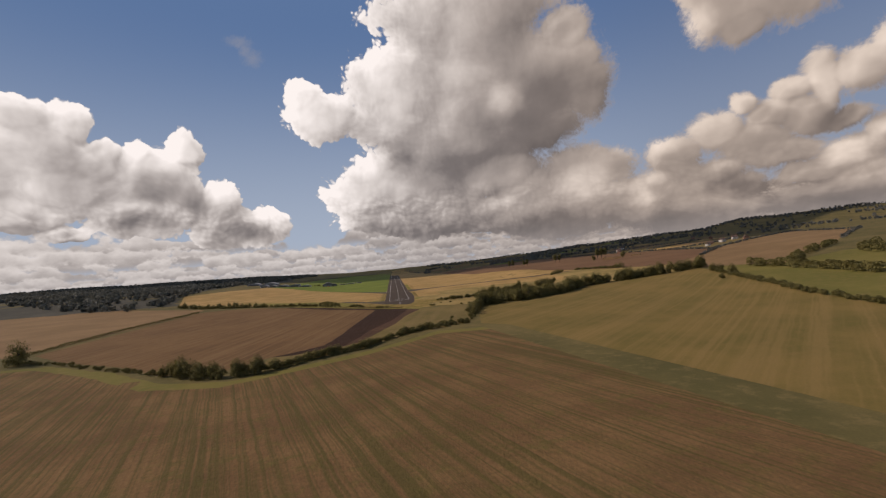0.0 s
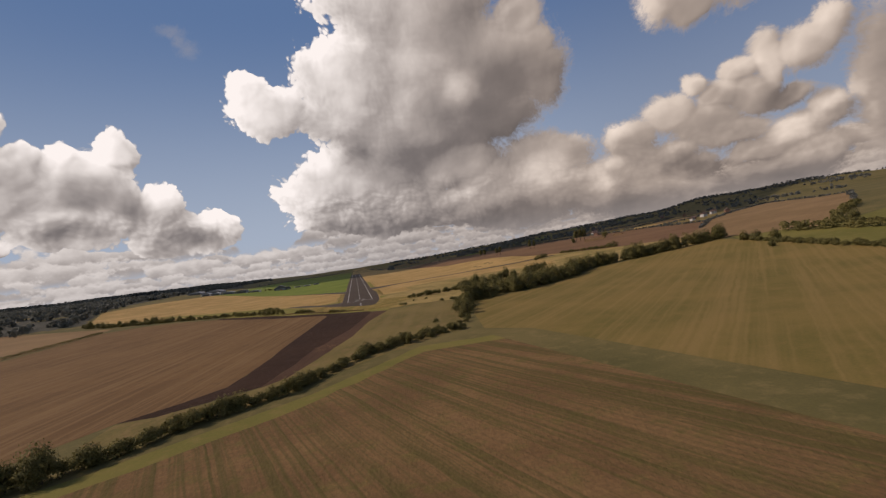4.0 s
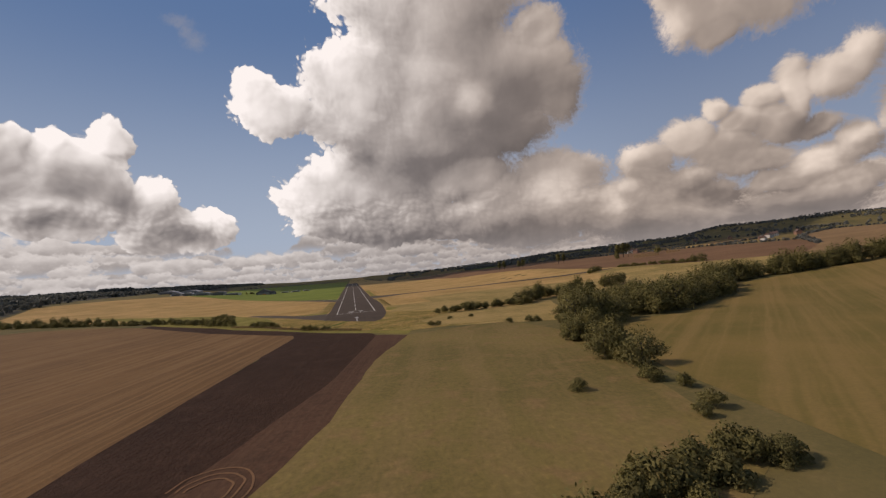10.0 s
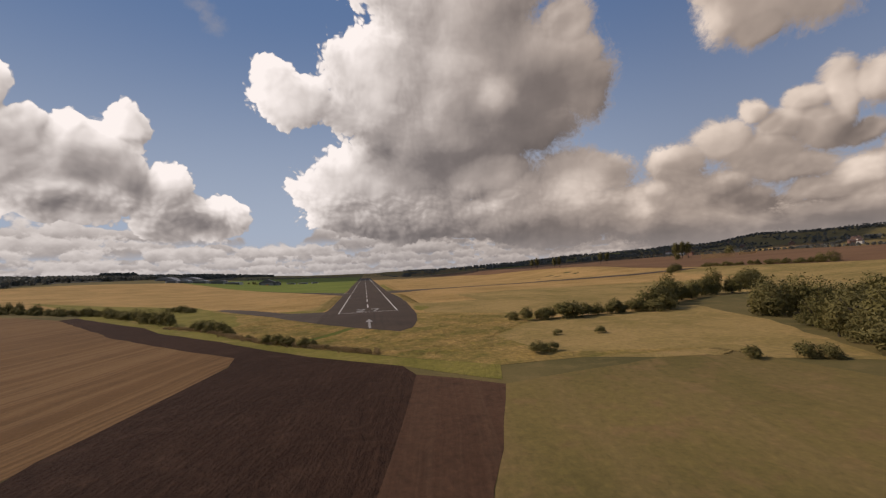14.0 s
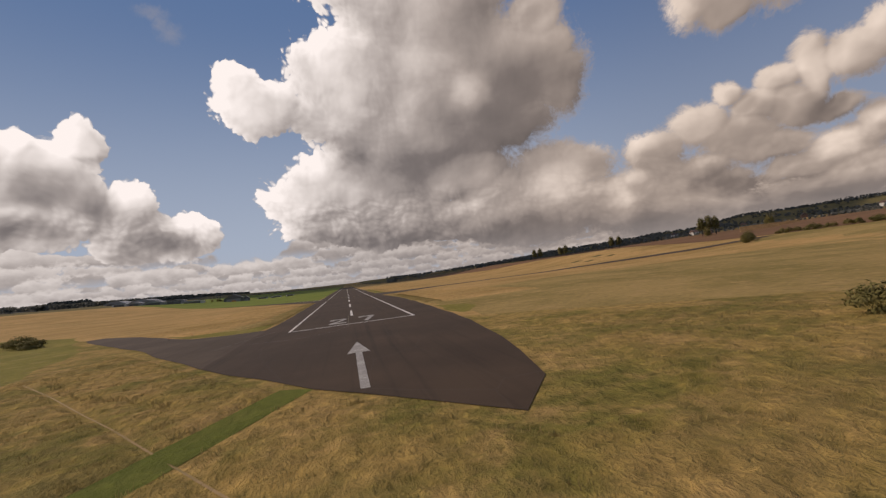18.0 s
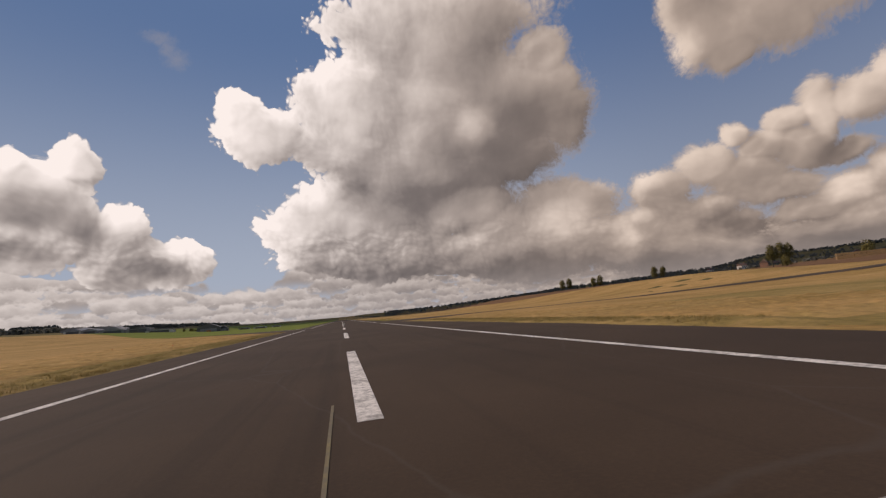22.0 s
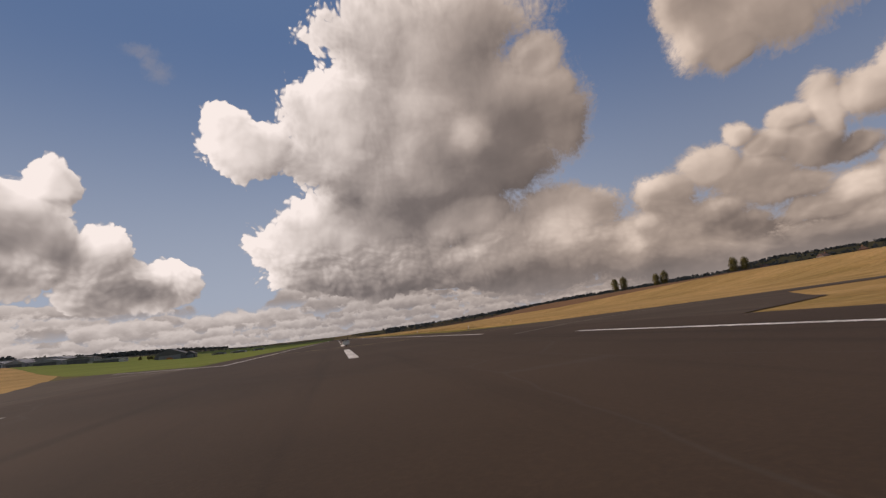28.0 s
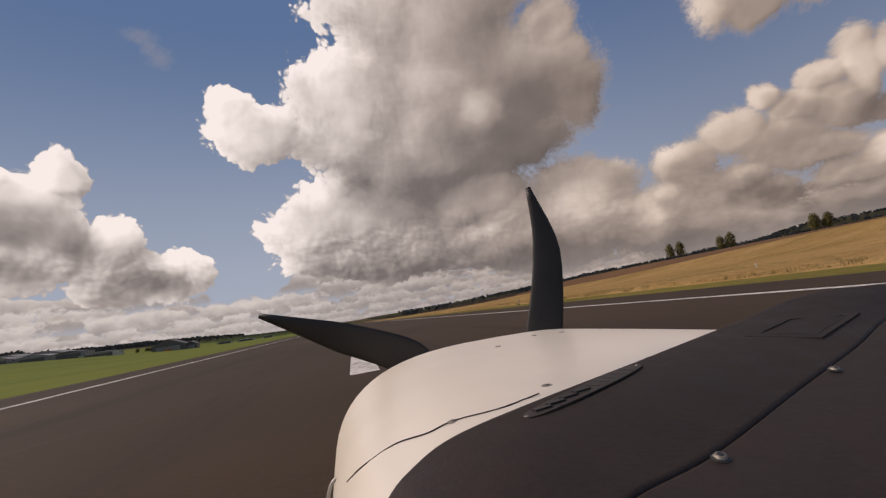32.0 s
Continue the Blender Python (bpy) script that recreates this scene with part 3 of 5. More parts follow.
for a, b in zip(((14, 212), (24, 221), (38, 230)), ((24, 221), (38, 230), (64, 239))):
    bar("old_line", a, b, 0.3, M_WORN_GREY, "faded line leading on to the taxiway")
bar("hold_line", (-36, 291), (-13, 266), 0.4, M_YELLOW, "yellow taxi line across the runway", 0.318)
bar("hold_line", (-13, 266), (1, 254), 0.4, M_YELLOW, "", 0.318)
bar("hold_line", (1, 254), (24, 236), 0.4, M_YELLOW, "", 0.318)
for k in range(14):
    u = k / 14
    a = (-36 + 60 * u, 289 - 55 * u)
    bar("hold_dash", a, (a[0] + 2.2, a[1] - 2.0), 0.4, M_YELLOW, "", 0.318)


# ---- sky ----
CLOUDS = {
    "central": [(14.5, 22.5, 13.5, 8.5), (13.5, 30.0, 13.0, 8.0), (17.0, 19.5, 13.0, 6.5), (7.0, 14.5, 9.5, 6.0), (13.3, 26.7, 16.5, 6.4), (4.2, 25.6, 9.0, 5.4), (23.6, 23.6, 10.0, 6.7), (-8.0, 21.8, 5.4, 3.6), (-10.3, 24.5, 2.7, 2.3), (0.7, 20.7, 6.6, 4.0), (12.1, 18.5, 14.1, 5.3), (20.9, 17.9, 8.8, 4.5), (-0.4, 11.7, 8.2, 4.9), (5.9, 10.7, 10.2, 5.2), (-6.0, 10.4, 3.7, 3.0), (14.4, 33.4, 16.5, 5.0), (15.8, 12.5, 7.2, 3.8), (29.2, 25.2, 3.4, 2.6), (29.6, 21.8, 4.4, 4.4), (28.0, 28.6, 4.0, 3.4)],
    "left": [(-29.3, 13.6, 5.3, 4.2), (-30.3, 16.4, 1.9, 2.2), (-25.9, 17.3, 2.4, 2.3), (-31.4, 9.3, 5.3, 2.9), (-26.7, 11.2, 3.9, 4.0), (-21.9, 10.5, 3.3, 3.5), (-21.1, 7.7, 4.8, 2.8), (-17.1, 7.5, 3.9, 2.5)],
    "edge": [(-39.6, 16.0, 5.2, 4.6), (-36.8, 19.6, 2.6, 2.3), (-41.0, 19.5, 2.8, 2.4), (-37.0, 12.5, 4.6, 3.8), (-45.3, 13.6, 4.8, 6.7), (-42.0, 9.8, 5.3, 2.3), (-34.6, 15.6, 3.0, 3.2)],
    "low_left": [(-37.5, 7.6, 3.2, 1.1), (-15.5, 8.2, 2.2, 1.3)],
    "low_mid": [(-2.6, 7.6, 5.4, 2.2), (5.8, 6.6, 9.0, 2.4), (17.0, 6.8, 10.3, 3.2), (21.1, 8.8, 6.0, 3.9)],
    "right": [(43.6, 13.1, 3.7, 2.9), (39.0, 11.2, 4.0, 3.1), (47.1, 11.0, 4.4, 2.8), (48.9, 13.7, 2.9, 1.9), (46.8, 15.6, 1.9, 1.6), (28.6, 11.4, 7.0, 3.8), (39.6, 8.1, 4.8, 3.2), (45.4, 6.6, 3.8, 2.1), (41.0, 3.9, 9.8, 3.6), (26.5, 6.2, 11.1, 4.5), (51.0, 15.3, 2.2, 1.7), (51.6, 12.4, 3.0, 2.3)],
    "far_right": [(49.0, 9.4, 5.0, 1.7), (43.5, 8.6, 4.0, 1.6), (34.0, 6.0, 8.0, 4.4), (55.0, 11.5, 3.0, 1.2), (57.0, 15.7, 3.8, 2.7), (53.7, 15.3, 1.6, 3.6), (58.8, 16.6, 2.4, 3.0), (54.9, 7.9, 4.1, 2.4), (58.0, 9.1, 2.5, 2.2), (51.5, 6.9, 3.3, 1.8), (55.8, 5.2, 4.5, 2.5), (52.5, 3.6, 7.4, 2.3), (62.9, 9.4, 3.5, 9.8)],
    "top_right": [(46.0, 25.8, 4.8, 4.4), (50.8, 25.7, 6.5, 4.6), (56.5, 27.0, 6.8, 4.7), (44.0, 28.7, 3.2, 4.2), (47.5, 22.9, 3.0, 2.0)],
}
# broad lit and shaded parts of the clouds
LIGHT = [(-9.2, 22.4, 5.0, 3.3), (1.2, 29.2, 4.3, 3.9), (-7.3, 10.8, 4.0, 3.4), (-2.7, 15.9, 3.8, 2.3), (-28.4, 16.8, 4.1, 2.4), (-21.8, 12.0, 3.2, 2.1), (18.2, 22.0, 2.2, 2.6), (29.0, 9.7, 5.9, 2.4), (34.6, 7.3, 2.2, 2.6), (55.5, 14.8, 4.2, 2.2), (54.8, 8.3, 2.7, 1.6), (-24.0, 4.1, 12.0, 1.3), (1.3, 25.1, 5.1, 3.6), (-15.0, 8.6, 3.0, 1.6), (37.7, 12.7, 2.6, 1.4), (36.6, 8.6, 1.9, 1.0), (57.4, 9.9, 2.4, 1.0), (44.0, 25.5, 5.0, 3.0)]
SHADE = [(20.8, 16.9, 12.1, 5.2), (13.1, 14.6, 11.6, 3.8), (6.1, 6.0, 10.9, 2.5), (2.9, 15.2, 4.3, 2.0), (24.1, 4.4, 10.0, 2.5), (38.9, 2.9, 8.5, 1.8), (45.9, 6.3, 3.4, 1.8), (52.5, 3.1, 6.8, 1.5), (-30.7, 8.8, 4.7, 1.5), (-24.8, 11.1, 2.2, 2.3), (-20.2, 7.1, 4.4, 1.4), (-28.3, 12.3, 2.7, 2.2), (53.5, 11.6, 2.5, 1.3), (25.1, 21.8, 6.2, 3.6)]
# foot and height of each row above the horizon, and how closely its heaps stand
BANDS = ((4.9, 2.8, 0.15), (3.6, 2.4, 0.2), (2.5, 2.0, 0.26), (1.6, 1.6, 0.36), (0.8, 1.3, 0.5), (0.1, 1.0, 0.7))
WISP = [(-18.4, 30.0, 1.6, 0.6), (-16.8, 28.4, 1.2, 1.0), (-17.6, 29.2, 0.8, 0.9)]


def cloud_group():
    """Cloud thickness at a heading and elevation, in degrees: heaps of billows within billows."""
    g = bpy.data.node_groups.new("heaped_clouds", "ShaderNodeTree")
    g.interface.new_socket("Vector", in_out="INPUT", socket_type="NodeSocketVector")
    g.interface.new_socket("Thickness", in_out="OUTPUT", socket_type="NodeSocketFloat")
    g.interface.new_socket("Frayed", in_out="OUTPUT", socket_type="NodeSocketFloat")
    n = Nodes(g)
    q = n.add("NodeGroupInput").outputs[0]
    p = q
    for scale, amount, detail in ((0.14, 3.2, 2.0), (0.45, 0.9, 2.0)):
        shift = n.vec("SUBTRACT", n.noise(p, scale, detail, 0.5, color=True), (0.5, 0.5, 0.5))
        p = n.vec("MULTIPLY_ADD", shift, (amount, amount, 0), p)
    total = None
    for heap in CLOUDS.values():
        for az, el, ra, re in heap:
            d = n.length(n.vec("MULTIPLY_ADD", p, (1 / ra, 1 / re, 0), (-az / ra, -el / re, 0)))
            total = d if total is None else n.math("SMOOTH_MIN", total, d, 0.22)
    base = n.math("SUBTRACT", 1.0, total)
    # towards the horizon the clouds are smaller and seen from the side
    x = n.add("ShaderNodeSeparateXYZ", {0: p}).outputs
    low = n.math("MAXIMUM", n.math("SUBTRACT", 11.0, x[1]), 0.0)
    v = n.math("SUBTRACT", x[1], n.math("MULTIPLY", low, 0.25))
    flat = n.add("ShaderNodeCombineXYZ", {0: n.math("MULTIPLY", x[0], 1.0), 1: v, 2: 0.0}).outputs[0]
    shift = n.vec("SUBTRACT", n.noise(flat, 0.8, 2.0, 0.5, color=True), (0.5, 0.5, 0.5))
    flat = n.vec("MULTIPLY_ADD", shift, (0.5, 0.5, 0), flat)
    # firm small heads on the sunny side, soft ones to the right and deep inside
    firm = n.math("MULTIPLY", n.step(x[0], 0.0, 26.0, 1.0, 0.55), n.math("MAXIMUM", n.step(base, 0.15, 0.5, 1.0, 0.3), n.step(x[1], 9.0, 13.0, 1.0, 0.0)))
    level = n.math("SMOOTH_MIN", n.math("MAXIMUM", base, -0.2), 0.45, 0.3)
    sum_, relief = base, level
    for scale, amount, even in ((0.2, 0.3, 0.5), (0.55, 0.21, 0.3), (1.4, 0.19, 0.3), (3.2, 0.035, 0.35)):
        f = n.add("ShaderNodeTexVoronoi", {"Vector": flat, "Scale": scale, "Smoothness": even, "Randomness": 0.95}, feature="SMOOTH_F1", voronoi_dimensions="2D").outputs[0]
        dome = n.math("SUBTRACT", 0.42, f)
        k = firm if scale > 0.3 else n.step(x[0], 0.0, 30.0, 0.9, 0.45)
        lump = n.math("MULTIPLY", dome, n.math("MULTIPLY", k, amount))
        sum_ = n.math("ADD", sum_, lump)
        relief = n.math("ADD", relief, lump if scale < 1 else n.math("MULTIPLY", lump, 0.55 if scale < 2 else 0.25))
    wisps = n.math("SUBTRACT", n.noise(flat, 2.4, 5.0, 0.6), 0.5)
    frayed = n.math("ADD", sum_, n.math("MULTIPLY", wisps, n.step(x[0], 10.0, 36.0, 0.05, 0.4)))
    o = n.add("NodeGroupOutput")
    g.links.new(relief, o.inputs[0])
    g.links.new(frayed, o.inputs[1])
    return g


def sky_material():
    m = bpy.data.materials.new("cloudy_sky")
    m.use_nodes = True
    m.node_tree.nodes.clear()
    n = Nodes(m.node_tree)
    p = n.vec("NORMALIZE", place(n))
    x = n.add("ShaderNodeSeparateXYZ", {0: p}).outputs
    az = n.math("MULTIPLY", n.math("ARCTAN2", x[0], x[1]), 57.2958)
    el = n.math("MULTIPLY", n.math("ARCSINE", x[2]), 57.2958)
    q = n.add("ShaderNodeCombineXYZ", {0: az, 1: el, 2: 0.0}).outputs[0]
    heaps = cloud_group()

    def thickness(dx, dy):
        """Thickness towards the sun's side, thin air counted as none."""
        t = n.add("ShaderNodeGroup", {0: n.vec("ADD", q, (dx, dy, 0))}, node_tree=heaps).outputs
        return t[1], n.math("MAXIMUM", t[0], -0.12)

    def spread(parts, warp):
        """How far a place lies within any of some soft ovals."""
        out = None
        for a, e, ra, re in parts:
            k = n.step(n.length(n.vec("MULTIPLY_ADD", warp, (1 / ra, 1 / re, 0), (-a / ra, -e / re, 0))), 0.0, 1.6, 1.0, 0.0)
            out = k if out is None else n.math("SMOOTH_MAX", out, k, 0.25)
        return out

    edge, here = thickness(0, 0)
    near = n.math("SUBTRACT", here, thickness(-0.34, 0.36)[1])
    mid = n.math("SUBTRACT", here, thickness(-1.2, 1.2)[1])
    far = n.math("SUBTRACT", here, thickness(-3.6, 3.0)[1])
    wide = n.step(az, 10.0, 34.0, 0.12, 0.36)
    cover = n.step(edge, n.step(az, 10.0, 34.0, 0.0, -0.06), wide)
    swirl = n.vec("MULTIPLY_ADD", n.vec("SUBTRACT", n.noise(q, 0.22, 2.0, 0.45, color=True), (0.5, 0.5, 0.5)), (5.0, 2.6, 0), q)
    broad = n.math("SUBTRACT", n.noise(q, 0.12, 3.0, 0.45), 0.5)
    rim = n.step(edge, 0.4, 0.0)
    lit = n.math("ADD", 0.55, n.math("MULTIPLY", near, n.math("MULTIPLY", n.step(az, 0.0, 30.0, 0.95, 0.55), n.step(edge, 0.1, 0.45, 1.0, 0.45))))
    lit = n.math("ADD", lit, n.math("MULTIPLY", mid, n.step(az, 0.0, 30.0, 0.5, 0.34)))
    lit = n.math("ADD", lit, n.math("MULTIPLY", far, 0.16))
    lit = n.math("ADD", lit, n.math("MULTIPLY", broad, 0.5))
    lit = n.math("ADD", lit, n.math("MULTIPLY", rim, n.step(az, -10.0, 26.0, 0.27, 0.05)))
    lit = n.math("ADD", lit, n.math("MULTIPLY", spread(LIGHT, swirl), 0.24))
    lit = n.math("SUBTRACT", lit, n.math("MULTIPLY", spread(SHADE, swirl), 0.3))
    lit = n.math("SUBTRACT", lit, n.step(az, -14.0, 40.0, -0.06, 0.13))

    veil = n.math("MULTIPLY", spread(WISP, n.vec("MULTIPLY_ADD", n.vec("SUBTRACT", n.noise(q, 1.5, 5.0, 0.6, color=True), (0.5, 0.5, 0.5)), (1.6, 1.6, 0), q)), 0.3)
    # rows of small flat-based heaps towards the horizon, the farthest lowest
    band, row_lit = 0.0, 0.5
    for seed, (foot, tall, pitch) in enumerate(BANDS):
        spot = n.add("ShaderNodeCombineXYZ", {0: n.math("MULTIPLY", az, pitch), 1: n.math("MULTIPLY", el, pitch * 1.35), 2: 7.3 * seed}).outputs[0]
        puff = n.noise(spot, 1.0, 5.0, 0.58)
        grain = n.noise(n.vec("MULTIPLY", spot, (2.6, 2.6, 1.0)), 1.0, 4.0, 0.55)
        crown = n.step(puff, 0.3, 0.55, 0.3, 1.0)
        if foot > 2.5:
            crown = n.math("SUBTRACT", crown, n.math("MINIMUM", n.step(az, -17.0, -11.5, 0.0, 1.6), n.step(az, -9.5, -5.0, 1.6, 0.0)))
        part_up = n.math("DIVIDE", n.math("SUBTRACT", el, foot), tall)
        wavy = n.math("MULTIPLY_ADD", n.math("SUBTRACT", grain, 0.5), 0.9, part_up)
        mass = n.math("MULTIPLY", n.step(n.math("SUBTRACT", crown, wavy), 0.0, 0.3), n.step(n.math("MULTIPLY_ADD", n.math("SUBTRACT", grain, 0.5), 0.5, part_up), -0.45, 0.1))
        shine = n.math("ADD", n.step(part_up, -0.2, 0.9, 0.44, 0.76), n.math("MULTIPLY", n.math("SUBTRACT", grain, 0.5), 0.45))
        shine = n.math("SUBTRACT", shine, n.step(az, -12.0, 8.0, 0.0, 0.14))
        row_lit = n.math("ADD", n.math("MULTIPLY", shine, mass), n.math("MULTIPLY", row_lit, n.math("SUBTRACT", 1.0, mass)))
        band = n.math("MAXIMUM", band, mass)
    lit = n.math("ADD", n.math("MULTIPLY", lit, cover), n.math("MULTIPLY", row_lit, n.math("SUBTRACT", 1.0, cover)))
    cover = n.math("MAXIMUM", n.math("MAXIMUM", cover, veil), band)
    ramp = n.add("ShaderNodeValToRGB", {0: lit})
    stops = ramp.color_ramp.elements
    stops[0].position, stops[0].color = 0.0, rgb(0.105, 0.103, 0.108)
    stops[1].position, stops[1].color = 1.0, rgb(0.93, 0.93, 0.92)
    for pos, col in ((0.25, (0.185, 0.178, 0.18)), (0.48, (0.355, 0.342, 0.335)), (0.72, (0.64, 0.634, 0.62))):
        e = stops.new(pos)
        e.color = rgb(*col)
    warm = n.mix(n.step(az, -5.0, 45.0), rgb(1.0, 1.0, 0.985), rgb(1.08, 0.985, 0.87))
    heap = n.mix(1.0, ramp.outputs[0], warm, "MULTIPLY")
    blue = n.mix(n.step(el, 0.0, 34.0), rgb(0.36, 0.46, 0.575), rgb(0.09, 0.178, 0.35))
    blue = n.mix(n.step(az, 15.0, 50.0, 0.0, 0.28), blue, rgb(0.04, 0.075, 0.17))
    c = n.mix(cover, blue, heap)
    c = n.mix(n.step(el, -1.0, 6.0, 0.5, 0.0), c, rgb(0.41, 0.41, 0.41))
    e = n.add("ShaderNodeEmission", {0: c, 1: 1.0})
    o = n.add("ShaderNodeOutputMaterial")
    m.node_tree.links.new(e.outputs[0], o.inputs[0])
    return m


def sky_backdrop():
    """The clouded sky ahead, some four kilometres off."""
    radius, cols, rows = 4400.0, 60, 30
    verts, faces = [], []
    for j in range(rows + 1):
        el = radians(-3 + 51 * j / rows)
        for i in range(cols + 1):
            az = radians(-52 + 126 * i / cols)
            verts.append((radius * math.sin(az) * math.cos(el), radius * math.cos(az) * math.cos(el), radius * math.sin(el)))
    for j in range(rows):
        for i in range(cols):
            a = j * (cols + 1) + i
            faces.append((a, a + cols + 1, a + cols + 2, a + 1))
    me = bpy.data.meshes.new("backdrop")
    me.from_pydata(verts, [], faces)
    me.shade_smooth()
    me.materials.append(sky_material())
    ob = new("backdrop", me)
    ob.location = (0, -180, 0)
    return tagged(ob, "blue sky with heaped grey and white cumulus clouds", "sky", kind="structure")


sky_backdrop()


# ---- trees and hedges ----
rng = np.random.default_rng(7)


def leaf_mesh(name, lobes, count, size, mat, seed):
    """A crown of many small leaf clumps over a few uneven lobes (x, y, z, radius, height)."""
    r = np.random.default_rng(seed)
    verts, faces, facing = [], [], []
    weight = np.array([l[3] ** 2 for l in lobes])
    for k in r.choice(len(lobes), count, p=weight / weight.sum()):
        lx, ly, lz, lr, lh = lobes[k]
        d = r.normal(size=3)
        d /= np.linalg.norm(d)
        if d[2] < -0.5:
            d[2] *= -0.4
        f = 1.0 - 0.45 * r.random() ** 2.2 + 0.12 * r.normal()
        c = np.array([lx + d[0] * lr * f, ly + d[1] * lr * f, max(lz + d[2] * lh * f, 0.05)])
        nrm = d + 0.7 * r.normal(size=3)
        nrm /= np.linalg.norm(nrm)
        a = np.cross(nrm, r.normal(size=3))
        a /= np.linalg.norm(a)
        b = np.cross(nrm, a)
        s = size * (0.6 + 0.8 * r.random())
        base = len(verts)
        verts += [tuple(c - a * s), tuple(c - b * s * 0.55 + nrm * s * 0.15), tuple(c + a * s), tuple(c + b * s * 0.55 + nrm * s * 0.15)]
        faces.append((base, base + 1, base + 2, base + 3))
        way = d + 0.35 * nrm + np.array([0, 0, 0.25])
        facing += [tuple(way / np.linalg.norm(way))] * 4
    me = bpy.data.meshes.new(name)
    me.from_pydata(verts, [], faces)
    me.shade_smooth()
    me.normals_split_custom_set_from_vertices(facing)
    me.materials.append(mat)
    return me


def lobes_for(width, height, count, seed, low=0.12):
    r = np.random.default_rng(seed)
    out = [(0, 0, height * 0.5, width * 0.37, height * 0.46)]
    for k in range(count):
        a = k * 2.4 + r.random()
        q = width * (0.18 + 0.16 * r.random())
        out.append((q * math.cos(a), q * math.sin(a), height * (low + 0.45 * r.random()), width * (0.16 + 0.12 * r.random()), height * (0.16 + 0.14 * r.random())))
    return out


def trunk_mesh(height, radius, seed):
    """A tapered trunk with a few limbs."""
    r = random.Random(seed)
    bm = bmesh.new()

    def limb(a, b, ra, rb):
        a, b = Vector(a), Vector(b)
        m = Matrix.Translation((a + b) / 2) @ (b - a).to_track_quat("Z", "Y").to_matrix().to_4x4()
        bmesh.ops.create_cone(bm, cap_ends=True, segments=7, radius1=ra, radius2=rb, depth=(b - a).length, matrix=m)

    limb((0, 0, -0.6), (0.1, 0, height * 0.55), radius, radius * 0.55)
    for k in range(5):
        t = r.uniform(0, 6.28)
        z = height * r.uniform(0.28, 0.5)
        limb((0.05, 0, z), (math.cos(t) * height * 0.25, math.sin(t) * height * 0.25, z + height * r.uniform(0.15, 0.3)), radius * 0.4, radius * 0.12)
    me = bpy.data.meshes.new("trunk")
    bm.to_mesh(me)
    bm.free()
    me.materials.append(M_BARK)
    return me


def make_tree(width, height, leaves, size, seed, mat):
    root = new("tree")
    t = new("trunk", trunk_mesh(height, height * 0.035, seed))
    c = new("crown", leaf_mesh("crown", lobes_for(width, height, 7, seed), leaves, size, mat, seed))
    t.parent = c.parent = root
    return root


TREES = [make_tree(1.0 * w, h, 2300, 0.29, 20 + k, M_LEAF if k % 2 else M_LEAF_DARK) for k, (w, h) in enumerate(((9, 9), (8, 10), (11, 9), (7, 8)))]
BUSHES = [new("bush", leaf_mesh("bush", lobes_for(5.0, 3.6, 6, 40 + k, 0.15), 1500, 0.185, M_LEAF if k != 1 else M_LEAF_DARK, 40 + k)) for k in range(3)]
POPLAR = new("tree")
for nm, me in (("trunk", trunk_mesh(15, 0.35, 3)), ("crown", leaf_mesh("crown", [(0, 0, 9.0, 3.2, 5.5), (0.8, 0.5, 6.5, 2.6, 3.5), (-0.6, 0, 12.0, 2.2, 3.2)], 1500, 0.4, M_LEAF_DARK, 77))):
    new(nm, me).parent = POPLAR
used = set()


def plant(proto, x, y, scale, label, category, group, tall=1.0):
    """One tree or bush, stood a little into the ground."""
    m = Matrix.Translation((x, y, rise(x, y) - BASE - 0.1)) @ Matrix.Rotation(rng.uniform(0, 6.28), 4, "Z")
    if proto.name in used:
        ob = copy_thing(proto, m)
    else:
        ob = proto
        used.add(proto.name)
        ob.matrix_basis = m
    ob.scale = (scale, scale, scale * tall)
    return tagged(ob, label, category, group)


def hedge(points, gap, kinds, low, high, label, category, group, spread=1.2):
    """A row of bushes or trees along a line, uneven in size and spacing."""
    for (x0, y0), (x1, y1) in zip(points, points[1:]):
        n = max(1, round(math.dist((x0, y0), (x1, y1)) / gap))
        for k in range(n):
            u = (k + rng.uniform(0.1, 0.9)) / n
            s = low + (high - low) * rng.random() ** 1.6
            plant(kinds[int(rng.integers(len(kinds)))], x0 + (x1 - x0) * u + rng.normal() * spread, y0 + (y1 - y0) * u + rng.normal() * spread, s, label, category, group, rng.uniform(0.85, 1.2))


hedge([(-322, -292), (-270, -316), (-202, -362), (-150, -402)], 7, BUSHES, 0.7, 1.3, "dark green hawthorn bush in a field hedge", "bush", "field hedge bushes")
hedge([(-150, -402), (-108, -427), (-84, -426)], 4, TREES, 0.85, 1.25, "broad dark green hedgerow tree", "tree", "hedgerow trees")
hedge([(-84, -424), (-64, -404), (-32, -384), (0, -340), (28, -322), (54, -318)], 2.7, BUSHES, 1.0, 1.7, "dark green hawthorn bush in a field hedge", "bush", "field hedge bushes")
hedge([(16, -334), (54, -318)], 8, TREES, 0.5, 0.75, "broad dark green hedgerow tree", "tree", "hedgerow trees")
for x, y, k in ((-124, 31, 0.75), (-117, 21, 0.85), (-110, 12, 0.9), (-103, 4, 0.9), (-96, -5, 0.9), (-90, -13, 0.75)):
    plant(TREES[int(rng.integers(len(TREES)))], x, y, k, "rounded dense tree in the airfield hedge", "tree", "airfield hedge trees")
